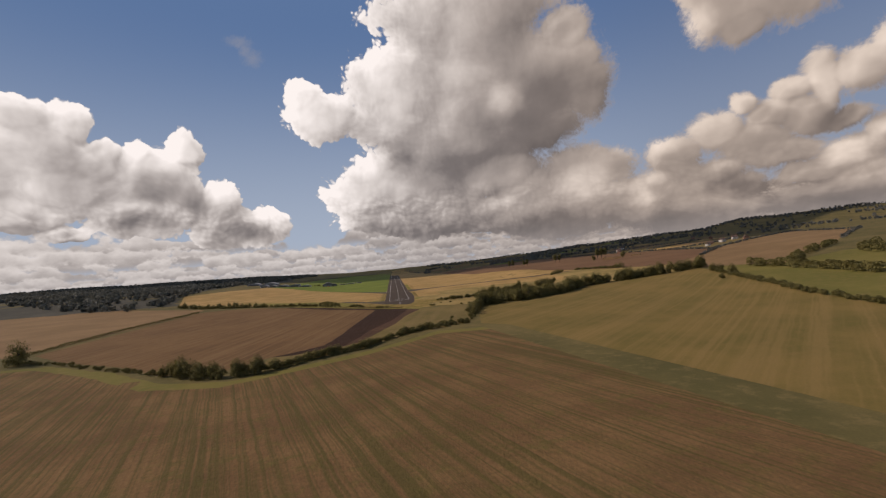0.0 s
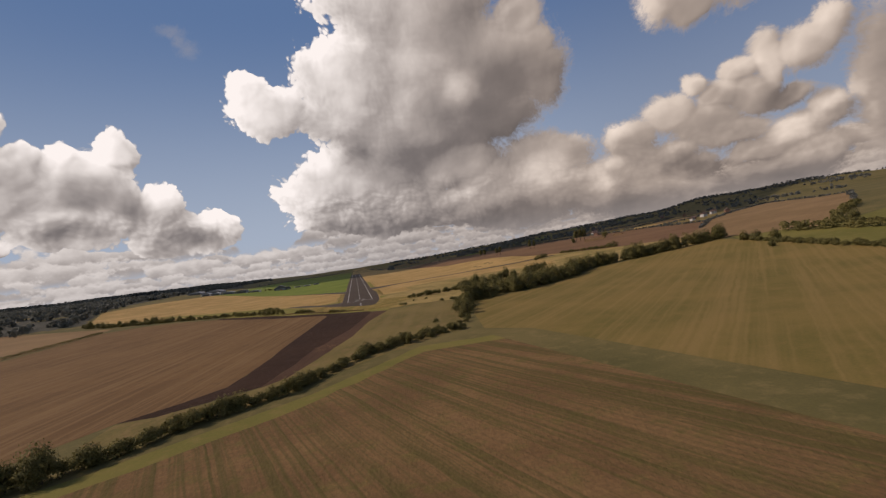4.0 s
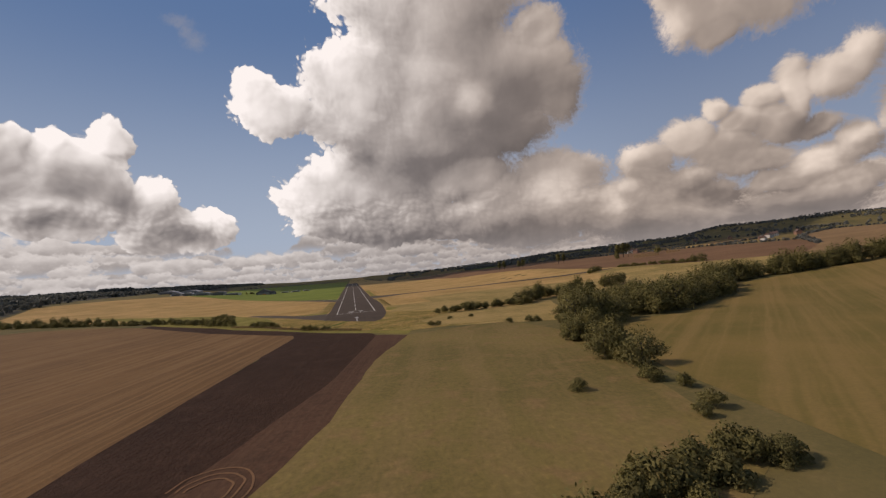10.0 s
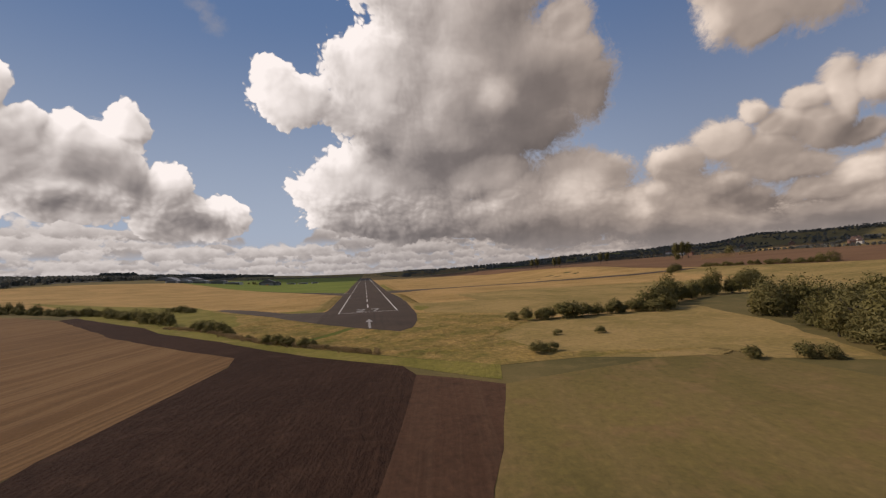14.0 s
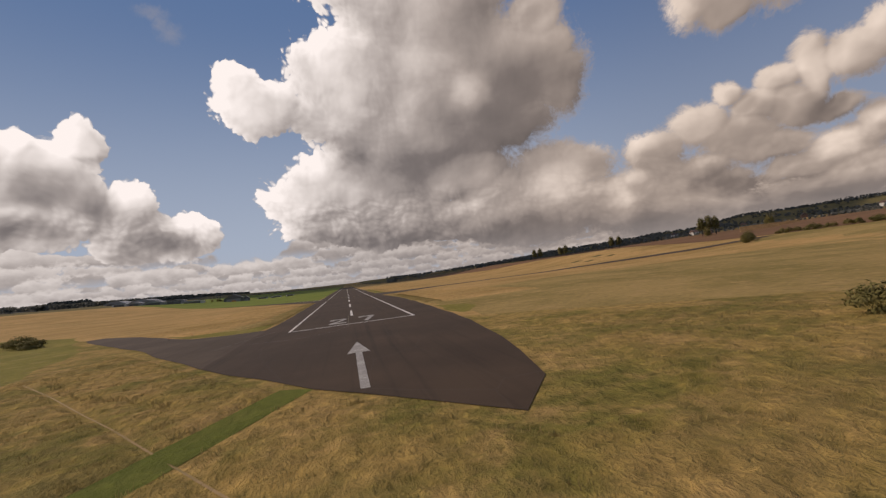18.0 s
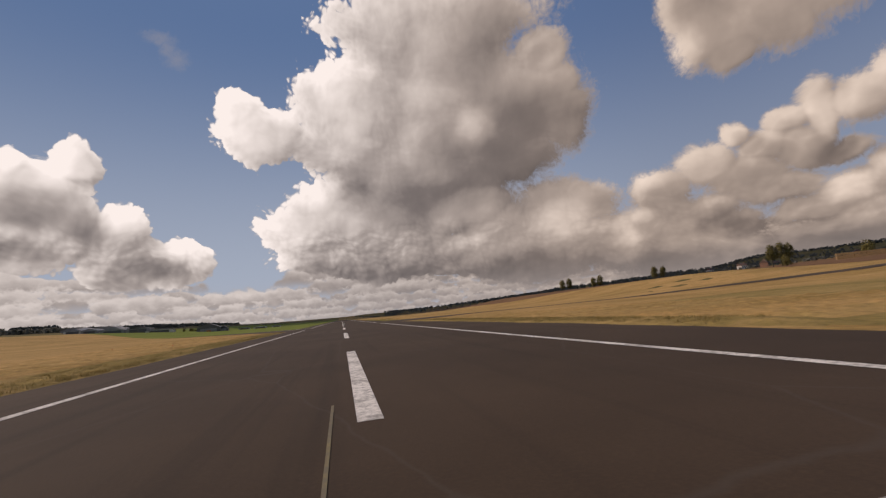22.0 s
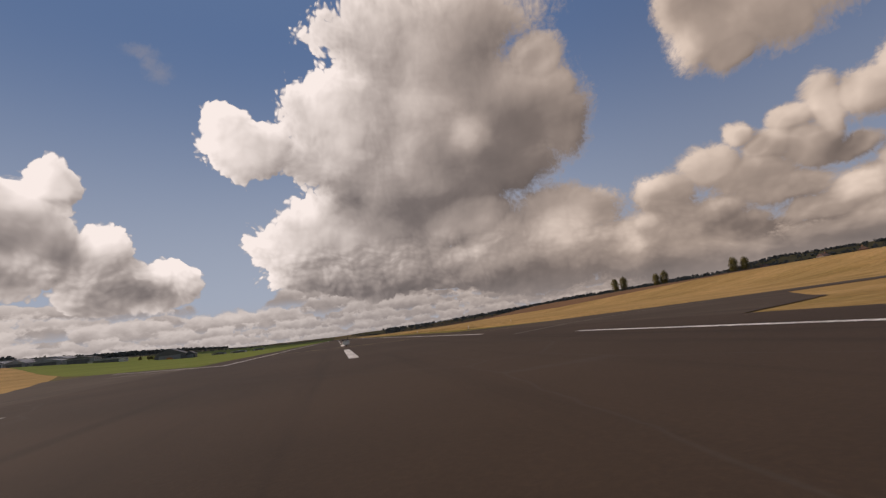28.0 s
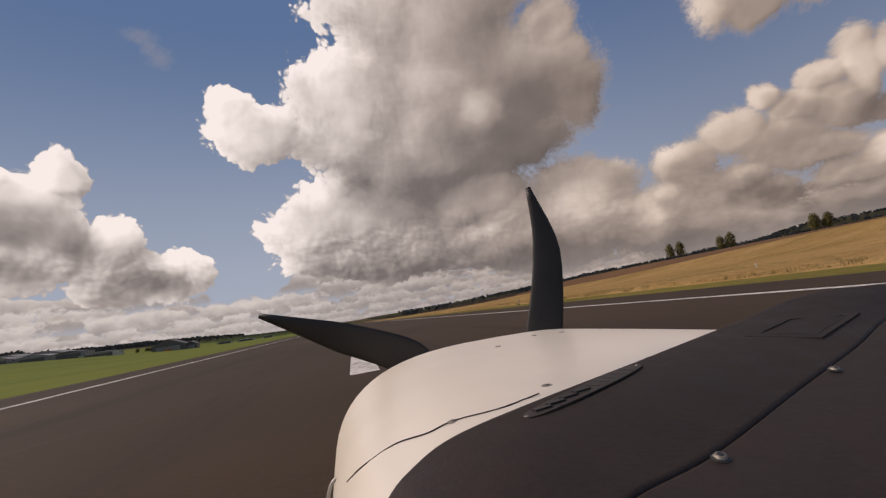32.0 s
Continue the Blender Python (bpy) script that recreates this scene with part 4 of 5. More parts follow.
for x, y, k in ((-71, -36, 1.1), (-66, -42, 1.4), (-61, -48, 1.4), (-56, -54, 1.3), (-51, -62, 0.9), (-40, -80, 0.5), (-31, -94, 0.95), (-27.5, -97.5, 1.05), (-24, -100.5, 0.9), (-19, -105, 0.85), (-16.5, -106, 0.7), (-12, -111, 0.4), (-4, -119, 0.4)):
    plant(BUSHES[int(rng.integers(len(BUSHES)))], x, y, k, "green and brown bush in the airfield hedge", "bush", "airfield hedge bushes")
hedge([(-132, 42), (-170, 88), (-235, 131), (-306, 168), (-370, 190)], 4.5, BUSHES, 1.0, 1.9, "green and brown bush in the airfield hedge", "bush", "airfield hedge bushes")
hedge([(-235, 136), (-306, 175), (-380, 205), (-440, 260)], 8, TREES, 0.75, 1.15, "rounded hedge tree at the meadow edge", "tree", "meadow edge trees")
hedge([(56, -312), (66, -270), (82, -214)], 12, BUSHES, 0.7, 1.3, "dark green hawthorn bush in a field hedge", "bush", "field hedge bushes")
BELT = [(70, -270), (88, -205), (147, -188), (213, -148), (265, -98), (318, -103), (380, -111), (424, -118)]
for _ in range(125):
    u, v = rng.random() * (len(BELT) - 1), rng.random()
    k = int(u)
    f = u - k
    x, y = BELT[k][0] + (BELT[k + 1][0] - BELT[k][0]) * f - 6 * v, BELT[k][1] + (BELT[k + 1][1] - BELT[k][1]) * f + 16 * v
    plant(TREES[int(rng.integers(len(TREES)))], x, y, rng.uniform(0.75, 1.15) if k < 1 else rng.uniform(1.1, 1.8), "leafy tree in a thick wooded belt", "tree", "wooded belt trees", rng.uniform(0.85, 1.15))
WOOD = [(90, -186), (172, -178), (190, -150), (205, -120), (172, -98), (136, -98), (115, -130), (100, -165)]
for _ in range(150):
    x, y = rng.uniform(90, 205), rng.uniform(-186, -98)
    if inside(x, y, WOOD):
        plant(TREES[int(rng.integers(len(TREES)))], x, y, rng.uniform(0.8, 1.4), "leafy tree in a small wood", "tree", "small wood trees", rng.uniform(0.8, 1.1))
for x, y, k in ((424, -112, 1.9), (432, -100, 1.6), (440, -88, 1.4), (396, -170, 1.4), (390, -190, 1.3), (388, -212, 1.5), (436, -198, 1.2), (462, -228, 1.5), (470, -222, 1.1), (352, -240, 0.9)):
    plant(TREES[int(rng.integers(len(TREES)))], x, y, k, "tall spreading tree at the hay field's edge", "tree", "slope copse trees")
for x, y, k in ((218, -10, 1.3), (228, -2, 1.5), (238, 5, 1.55), (248, 12, 1.4), (257, 22, 1.2), (312, 178, 0.9), (322, 186, 1.1), (332, 194, 1.15), (343, 204, 0.9), (418, 98, 1.4), (412, 104, 1.1)):
    plant(TREES[int(rng.integers(len(TREES)))], x, y, k, "rounded tree of a clump beside the meadow", "tree", "meadow clump trees", 0.9)
hedge([(405, -157), (380, -215), (342, -311), (315, -374), (290, -450)], 4.5, BUSHES, 1.0, 1.6, "dark green bush along the hay field's far side", "bush", "hay field hedge bushes")
hedge([(372, 206), (398, 150), (416, 95)], 5, BUSHES, 1.1, 1.7, "dark green bush in a hedge across the pasture", "bush", "pasture hedge bushes")
for x, y in ((72, -162), (84, -167), (81, -165), (92, -174), (45, -279), (62, -280)):
    plant(BUSHES[int(rng.integers(len(BUSHES)))], x, y, rng.uniform(0.7, 1.1), "lone dark green bush standing in grass", "bush", "lone bushes")
hedge([(52, -80), (66, -82), (84, -80), (100, -78), (116, -78)], 3.2, BUSHES, 1.1, 1.9, "dark green bush beside the airfield", "bush", "airfield bushes")
hedge([(112, -74), (138, -52), (165, -36), (192, -24)], 5.0, TREES, 0.8, 1.35, "leafy tree beside the airfield meadow", "tree", "airfield trees", 2.0)
for x, y, k, s, t in ((37, -141, 0, 1.0, 0.9), (41, -139, 1, 0.8, 0.9), (221, -4, 2, 1.7, 0.8), (227, 2, 0, 1.2, 0.8), (-114, 78, 1, 1.9, 0.6), (-121, 84, 0, 2.0, 0.75), (-127, 91, 2, 1.9, 0.65), (-133, 98, 1, 1.6, 0.55), (52, -118, 2, 0.6, 0.9), (64, -120, 0, 0.7, 0.9)):
    plant(BUSHES[k], x, y, s, "lone dark green bush standing in grass", "bush", "lone bushes", t)
plant(TREES[2], -300, -308, 1.75, "large lone oak beside a field hedge", "tree", "hedgerow trees", 1.3)
plant(TREES[1], 530, 444, 1.5, "round dark tree on the skyline", "tree", "skyline trees", 1.0)
for x, y, s in ((366, 701, 1.5), (377, 697, 1.6), (405, 668, 1.45), (414, 664, 1.6), (495, 634, 1.7), (506, 628, 1.6), (563, 489, 2.0), (572, 484, 2.1), (581, 480, 1.95)):
    plant(POPLAR, x, y, s, "small dark poplar standing on the skyline", "tree", "skyline poplars")


def canopy(name, spots, size, clumps, mat, label, low=7.0, high=13.0):
    """Many far trees in one mesh: each a handful of leaf masses."""
    verts, faces = [], []
    for x, y in spots:
        h, w = rng.uniform(low, high), rng.uniform(0.35, 0.6)
        z = rise(x, y) - BASE
        for k in range(clumps):
            d = rng.normal(size=3)
            d /= np.linalg.norm(d)
            c = np.array([x + d[0] * h * w, y + d[1] * h * w, z + h * (0.5 + 0.48 * abs(d[2]) if k % 3 else 0.25)])
            nrm = d + 0.5 * rng.normal(size=3)
            nrm /= np.linalg.norm(nrm)
            a = np.cross(nrm, rng.normal(size=3))
            a /= np.linalg.norm(a)
            b = np.cross(nrm, a)
            s = size * rng.uniform(0.6, 1.3)
            base = len(verts)
            verts += [tuple(c - a * s), tuple(c - b * s), tuple(c + a * s), tuple(c + b * s)]
            faces.append((base, base + 1, base + 2, base + 3))
    me = bpy.data.meshes.new(name)
    me.from_pydata(verts, [], faces)
    me.materials.append(mat)
    return tagged(new(name, me), label, "woods", kind="stuff")


def line_spots(points, gap, spread):
    out = []
    for (x0, y0), (x1, y1) in zip(points, points[1:]):
        n = max(1, round(math.dist((x0, y0), (x1, y1)) / gap))
        out += [(x0 + (x1 - x0) * (k + rng.random()) / n + rng.normal() * spread, y0 + (y1 - y0) * (k + rng.random()) / n + rng.normal() * spread) for k in range(n)]
    return out


spots = []
while len(spots) < 4200:
    az, r = radians(rng.uniform(-52, -11)), 700 + 3200 * rng.random() ** 0.8
    x, y = r * math.sin(az), r * math.cos(az) - 200
    inner = 420 + 0.25 * min(y, 600)
    if x < -inner and y > 240 and noise.noise((x / 300, y / 300, 2.0)) > -0.38 and not (-620 < x < -380 and 700 < y < 1300):
        spots.append((x, y))
canopy("far_woods", spots, 4.0, 16, M_LEAF_HAZY, "dark woods covering the distant slopes")
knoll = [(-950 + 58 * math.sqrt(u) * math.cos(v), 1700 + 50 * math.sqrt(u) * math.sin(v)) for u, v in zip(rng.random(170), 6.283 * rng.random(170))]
canopy("wooded_knoll", knoll, 4.0, 22, M_LEAF_HAZY, "dark wooded knoll beyond the airfield", 15.0, 24.0)
spots = []
while len(spots) < 900:
    az, r = radians(rng.uniform(5, 60)), 1500 + 2600 * rng.random()
    x, y = r * math.sin(az), r * math.cos(az) - 200
    if noise.noise((x / 260, y / 260, 5.0)) > 0.12 and (az < 0.6 or rng.random() < 0.4):
        spots.append((x, y))
while len(spots) < 2000:
    az, r = radians(rng.uniform(20, 62)), 2100 + 1900 * rng.random()
    x, y = r * math.sin(az), r * math.cos(az) - 200
    if noise.noise((x / 330, y / 240, 8.0)) > 0.08:
        spots.append((x, y))
canopy("far_copses", spots, 3.6, 14, M_LEAF_HAZY, "dark copses and hedges on the far hills")
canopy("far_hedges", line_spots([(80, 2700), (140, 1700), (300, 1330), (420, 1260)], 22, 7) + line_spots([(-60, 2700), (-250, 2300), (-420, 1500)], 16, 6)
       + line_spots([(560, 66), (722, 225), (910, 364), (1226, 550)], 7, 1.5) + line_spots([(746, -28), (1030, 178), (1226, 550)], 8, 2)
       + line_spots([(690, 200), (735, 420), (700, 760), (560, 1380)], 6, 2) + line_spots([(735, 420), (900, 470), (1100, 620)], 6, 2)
       + line_spots([(700, 760), (900, 860), (1200, 960)], 7, 2) + line_spots([(640, 1080), (1000, 1240), (1300, 1500)], 9, 3) + line_spots([(800, 620), (960, 700), (1150, 850)], 7, 2), 1.6, 16, M_LEAF_HAZY, "distant hedgerow trees round the far fields", 2.5, 5.5)
canopy("tree_belts", line_spots([(446, -170), (438, -215), (428, -262), (416, -320), (400, -360)], 4.0, 3.0) + line_spots([(462, -212), (520, -172), (590, -132), (660, -92)], 8.0, 2.0)
       + line_spots([(500, -330), (540, -260), (572, -206), (620, -190)], 4.5, 4.0), 0.9, 130, M_LEAF, "leafy tree belts crossing the far green pasture", 5.5, 10.5)


def clipped_hedge(name, points, height, width, label):
    """A low trimmed hedge: a lumpy bank of leaf clumps."""
    verts, faces = [], []
    for (x0, y0), (x1, y1) in zip(points, points[1:]):
        n = int(math.dist((x0, y0), (x1, y1)) * 16)
        for k in range(n):
            u = rng.random()
            x, y = x0 + (x1 - x0) * u + rng.normal() * width * 0.4, y0 + (y1 - y0) * u + rng.normal() * width * 0.4
            c = np.array([x, y, rise(x, y) - BASE + height * rng.random() ** 0.6 * (0.8 + 0.4 * noise.noise((x / 9, y / 9, 0)))])
            a, b = rng.normal(size=3), rng.normal(size=3)
            a, b = a / np.linalg.norm(a) * 0.45, b / np.linalg.norm(b) * 0.35
            base = len(verts)
            verts += [tuple(c - a), tuple(c - b), tuple(c + a), tuple(c + b)]
            faces.append((base, base + 1, base + 2, base + 3))
    me = bpy.data.meshes.new(name)
    me.from_pydata(verts, [], faces)
    me.materials.append(M_LEAF_DARK)
    return tagged(new(name, me), label, "hedge", kind="stuff")


clipped_hedge("hedge", [(-331, -255), (-342, -120), (-338, 110)], 3.0, 1.9, "low trimmed hedge between two harvested fields")

# ---- grass ----
M_BLADE = foliage_material("dry_blades", (0.24, 0.18, 0.062), (0.46, 0.33, 0.14))
M_BRACKEN = foliage_material("bracken", (0.24, 0.165, 0.075), (0.44, 0.31, 0.16))


def tufts(name, spots, height, mat, label, blades=8):
    verts, faces = [], []
    for x, y in spots:
        z = rise(x, y) - BASE + 0.15
        h = height * rng.uniform(0.5, 1.3)
        for k in range(blades):
            t = rng.uniform(0, 6.28)
            w, lean = h * 0.07, h * rng.uniform(0.1, 0.7)
            cx, cy = x + rng.normal() * h * 0.6, y + rng.normal() * h * 0.6
            base = len(verts)
            verts += [(cx - w * math.sin(t), cy + w * math.cos(t), z), (cx + w * math.sin(t), cy - w * math.cos(t), z), (cx + lean * math.cos(t), cy + lean * math.sin(t), z + h)]
            faces.append((base, base + 1, base + 2))
    me = bpy.data.meshes.new(name)
    me.from_pydata(verts, [], faces)
    me.materials.append(mat)
    return tagged(new(name, me), label, "grass", kind="stuff")


def strip_spots(n, x0, x1, y0, y1):
    return [(rng.uniform(x0, x1), rng.uniform(y0, y1)) for _ in range(n)]


tufts("grass_heads", strip_spots(5000, -29, -22.8, 34, 196) + strip_spots(4000, 26.4, 32, 42, 165) + strip_spots(3000, 30, 37, 272, 470), 0.32, M_BLADE, "pale dry grass heads along the runway edge")
tufts("meadow_tufts", [p for p in strip_spots(30000, -62, 60, -132, 0) if inside(p[0], p[1], ROUGH) and off_line(p[0], p[1], TRACK) > 0.8 and off_line(p[0], p[1], PATH) > 2.2 and off_line(p[0], p[1], ROUGH) > 0.8], 0.34, M_BLADE, "rough dry grass tufts before the runway")
spots = line_spots([(-88, -22), (-64, -45), (-46, -73), (-33, -90), (-20, -104), (-8, -116), (2, -126)], 0.22, 0.9)
canopy("bracken", spots, 0.095, 60, M_BRACKEN, "brown dying bracken and weeds along the hedge", 0.6, 1.3)


# ---- buildings ----
M_SHEET = plain_material("dark_cladding", (0.12, 0.11, 0.107), 0.6, grain=0.6)
M_GREY_ROOF = plain_material("grey_roof", (0.27, 0.26, 0.255), 0.55, grain=0.5)
M_PALE_WALL = plain_material("pale_wall", (0.55, 0.52, 0.48), 0.7, grain=0.5)
M_BRICK = plain_material("brick_wall", (0.26, 0.14, 0.09), 0.85, grain=2.0)
M_SLATE = plain_material("roof_tiles", (0.14, 0.085, 0.065), 0.8, grain=2.0)
M_DARK = plain_material("dark_opening", (0.03, 0.03, 0.032), 0.4)
M_STRAW = plain_material("straw", (0.3, 0.19, 0.09), 0.95, grain=1.5)
M_ORANGE = plain_material("orange_paint", (0.6, 0.2, 0.05), 0.5)
M_GLASS = plain_material("window_glass", (0.05, 0.06, 0.07), 0.12)
M_RUBBER = plain_material("rubber", (0.025, 0.024, 0.023), 0.85)


def box(bm, x0, y0, z0, x1, y1, z1):
    m = Matrix.LocRotScale(((x0 + x1) / 2, (y0 + y1) / 2, (z0 + z1) / 2), None, (x1 - x0, y1 - y0, z1 - z0))
    bmesh.ops.create_cube(bm, size=1.0, matrix=m)


def profile_solid(bm, outline, y0, y1):
    """An outline in x and z drawn out along y."""
    a = [bm.verts.new((x, y0, z)) for x, z in outline]
    b = [bm.verts.new((x, y1, z)) for x, z in outline]
    bm.faces.new(a)
    bm.faces.new(list(reversed(b)))
    for k in range(len(a)):
        bm.faces.new((a[k - 1], b[k - 1], b[k], a[k]))
    bmesh.ops.recalc_face_normals(bm, faces=bm.faces)


def stood(name, x, y, turn, label, category, group=""):
    ob = new(name)
    ob.matrix_world = pose(x, y, rise(x, y) - BASE, 0, 0, turn)
    return tagged(ob, label, category, group)


def hangar(x, y, turn, w, d, eave, peak, wall, roof, arched, label):
    """A shed with walls, an overhanging pitched or arched roof, sliding doors and roof lights."""
    h = stood("hangar", x, y, turn, label, "building", "airfield buildings")
    bm = bmesh.new()
    box(bm, -w / 2, -d / 2, -2, w / 2, d / 2, eave)
    part("wall", bm, wall, h)
    bm = bmesh.new()
    n = 12 if arched else 2
    over = [(-w / 2 - 0.5 + (w + 1) * k / n, eave + (peak - eave) * (math.sin(math.pi * k / n) if arched else 1 - abs(2 * k / n - 1))) for k in range(n + 1)]
    profile_solid(bm, over + [(w / 2 + 0.5, eave - 0.25), (-w / 2 - 0.5, eave - 0.25)], -d / 2 - 0.5, d / 2 + 0.5)
    part("roof", bm, roof, h)
    for k in range(4):
        bm = bmesh.new()
        box(bm, -w * 0.36 + k * w * 0.18, -d / 2 - 0.12, -2, -w * 0.36 + (k + 1) * w * 0.18 - 0.15, -d / 2 - 0.01, eave * 0.85)
        part("sliding_door", bm, M_SHEET if wall is not M_SHEET else M_GREY_ROOF, h)
    for side in (-1, 1):
        for k in range(3):
            bm = bmesh.new()
            box(bm, side * (w / 2 + 0.02) - 0.06, -d * 0.35 + k * d * 0.28, eave * 0.45, side * (w / 2 + 0.02) + 0.06, -d * 0.35 + k * d * 0.28 + d * 0.12, eave * 0.75)
            part("window", bm, M_GLASS, h)
    return h


hangar(-236, 914, 8, 38, 40, 6.5, 15.0, M_SHEET, M_SHEET, False, "large dark clad hangar with a pitched roof")
hangar(-214, 922, 8, 14, 24, 5.5, 10.0, M_SHEET, M_SHEET, False, "small dark clad lean-to beside the hangar")
hangar(-349, 914, 5, 36, 26, 7.0, 9.5, M_GREY_ROOF, M_SHEET, False, "long workshop with a dark low roof")
hangar(-314, 906, 5, 42, 18, 4.0, 6.0, M_PALE_WALL, M_GREY_ROOF, False, "low pale office block on the airfield")
hangar(-390, 920, 4, 36, 30, 4.5, 8.0, M_GREY_ROOF, M_GREY_ROOF, True, "grey arched hangar on the airfield")
hangar(-424, 918, 4, 24, 30, 4.5, 8.0, M_GREY_ROOF, M_GREY_ROOF, True, "grey arched hangar on the airfield")
hangar(-455, 930, 4, 26, 30, 4.5, 8.5, M_PALE_WALL, M_GREY_ROOF, True, "pale arched hangar on the airfield")
hangar(-480, 1100, 0, 60, 40, 5.0, 11.0, M_GREY_ROOF, M_GREY_ROOF, True, "wide grey arched hangar farther off")
hangar(-545, 1120, 0, 46, 40, 5.0, 10.0, M_GREY_ROOF, M_GREY_ROOF, True, "grey arched hangar farther off")
for k, (x, w) in enumerate(((-196, 22), (-168, 26), (-138, 18))):
    hangar(x, 1010 + 15 * k, 10, w, 12, 3.0, 4.0, M_PALE_WALL, M_PALE_WALL if k % 2 else M_GREY_ROOF, False, "low white shed along the airfield edge")
hedge([(-290, 935), (-262, 940), (-245, 945)], 7, TREES, 0.6, 0.9, "round tree between the airfield buildings", "tree", "airfield trees")


def house(x, y, turn, wall, label):
    h = stood("house", x, y, turn, label, "house", "far houses")
    bm = bmesh.new()
    box(bm, -5, -4, -2, 5, 4, 5)
    part("wall", bm, wall, h)
    bm = bmesh.new()
    profile_solid(bm, [(-4.5, 4.9), (4.5, 4.9), (0, 8.3)], -5.4, 5.4)
    bmesh.ops.rotate(bm, verts=bm.verts, cent=(0, 0, 0), matrix=Matrix.Rotation(radians(90), 3, "Z"))
    roof = part("roof", bm, M_SLATE, h)
    bm = bmesh.new()
    box(bm, 3.2, -0.5, 7, 4.2, 0.5, 9.4)
    part("chimney", bm, M_BRICK, roof)
    for fx in (-3.2, 0.0, 3.2):
        for fz in (1.0, 3.2):
            bm = bmesh.new()
            box(bm, fx - 0.6, -4.08, fz, fx + 0.6, -3.96, fz + 1.2)
            part("window", bm, M_GLASS, h)
    return h


HOUSES = [house(792, 351, 20, M_PALE_WALL, "white rendered farmhouse among fields"), house(840, 400, -30, M_BRICK, "red brick house among trees")]
for k, (x, y, t) in enumerate(((905, 440, 10), (960, 420, 60), (1010, 520, -20), (700, 620, 35), (740, 700, 0), (1120, 760, 50), (860, 900, 15), (1300, 1100, -40), (620, 1500, 20), (760, 1900, 70), (980, 2300, 10), (1250, 2500, 30), (1500, 2400, -15), (520, 2600, 45), (1700, 2100, 5), (1900, 1800, 25))):
    ob = copy_thing(HOUSES[k % 2], pose(x, y, rise(x, y) - BASE, 0, 0, t))
    ob.scale = (1.4, 1.4, 1.4)

def straw_stack(x, y, turn, count, layers):
    """Square straw bales piled in a long row."""
    stack = stood("straw_stack", x, y, turn, "long stack of brown straw bales in a field", "straw stack", "straw stacks")
    for k in range(count):
        for z in range(layers):
            bm = bmesh.new()
            off = 0.15 * math.sin(k * 2.3 + z)
            box(bm, -2.2 + off, -2.5 * count + k * 5, -1 + z * 2.6, 2.2 + off, -2.5 * count + k * 5 + 4.8, 1.4 + z * 2.4)
            bmesh.ops.bevel(bm, geom=bm.edges[:], offset=0.2, segments=1)
            part("bale", bm, M_STRAW, stack)


straw_stack(545, 372, 50, 9, 3)
straw_stack(622, 395, 50, 5, 2)
plant(TREES[1], 585, 392, 1.9, "round dark tree beside the straw stacks", "tree", "field trees")


def van(x, y, turn, paint, label):
    v = stood("van", x, y, turn, label, "vehicle")
    bm = bmesh.new()
    profile_solid(bm, [(-2.6, 0.4), (2.6, 0.4), (2.6, 1.2), (1.9, 1.3), (1.3, 2.2), (-2.6, 2.3)], -0.95, 0.95)
    body = part("body", bm, paint, v)
    bm = bmesh.new()
    profile_solid(bm, [(1.35, 1.35), (1.85, 1.35), (1.3, 2.1), (0.7, 2.1), (0.7, 1.35)], -0.97, 0.97)
    part("window", bm, M_GLASS, body)
    for wx in (-1.7, 1.7):
        for wy in (-0.85, 0.85):
            bm = bmesh.new()
            bmesh.ops.create_cone(bm, cap_ends=True, segments=16, radius1=0.36, radius2=0.36, depth=0.24, matrix=pose(wx, wy, 0.36, 90))
            part("wheel", bm, M_RUBBER, v)
    return v


van(-231, 888, 10, M_ORANGE, "orange and white van parked beside the hangar").scale = (1.5, 1.5, 1.2)


def marker(x, y, paint, label):
    """A small runway edge light on a stalk."""
    m = stood("runway_marker", x, y, 0, label, "marker", "runway markers")
    bm = bmesh.new()
    bmesh.ops.create_cone(bm, cap_ends=True, segments=12, radius1=0.16, radius2=0.12, depth=0.12, matrix=pose(0, 0, 0.32))
    part("base", bm, M_DARK, m)
    bm = bmesh.new()
    bmesh.ops.create_cone(bm, cap_ends=True, segments=12, radius1=0.05, radius2=0.04, depth=0.4, matrix=pose(0, 0, 0.55))
    part("stalk", bm, paint, m)
    bm = bmesh.new()
    bmesh.ops.create_cone(bm, cap_ends=True, segments=12, radius1=0.13, radius2=0.07, depth=0.24, matrix=pose(0, 0, 0.86))
    part("cap", bm, paint, m)


for x, y in ((23.5, 258), (50, 302), (24, 318)):
    marker(x, y, M_PALE_WALL, "small white runway marker in the verge")
for x, y in ((-46, 30), (-50, 24), (-36, 121), (-60, 150)):
    marker(x, y, M_ORANGE, "small orange runway marker in the grass")


# ---- the aircraft's nose, where it comes to at the end ----
M_COWL = plain_material("white_cowl_paint", (0.88, 0.81, 0.7), 0.3, grain=2.5, vary=0.05, relief=0.03)
M_COAMING = plain_material("black_leathercloth", (0.032, 0.0225, 0.0185), 0.6, grain=140.0, vary=0.3, relief=0.35, spec=0.28, depth=0.002)
M_BLADE_PAINT = plain_material("black_propeller", (0.02, 0.018, 0.018), 0.5, grain=6.0)
M_MESH = plain_material("dark_mesh", (0.012, 0.01, 0.009), 0.8, grain=300.0)
M_PLATE = plain_material("worn_black_plate", (0.036, 0.028, 0.024), 0.5, grain=90.0, vary=0.4)
M_FASTENER = plain_material("worn_fastener", (0.3, 0.27, 0.23), 0.55, 0.6, grain=60.0)
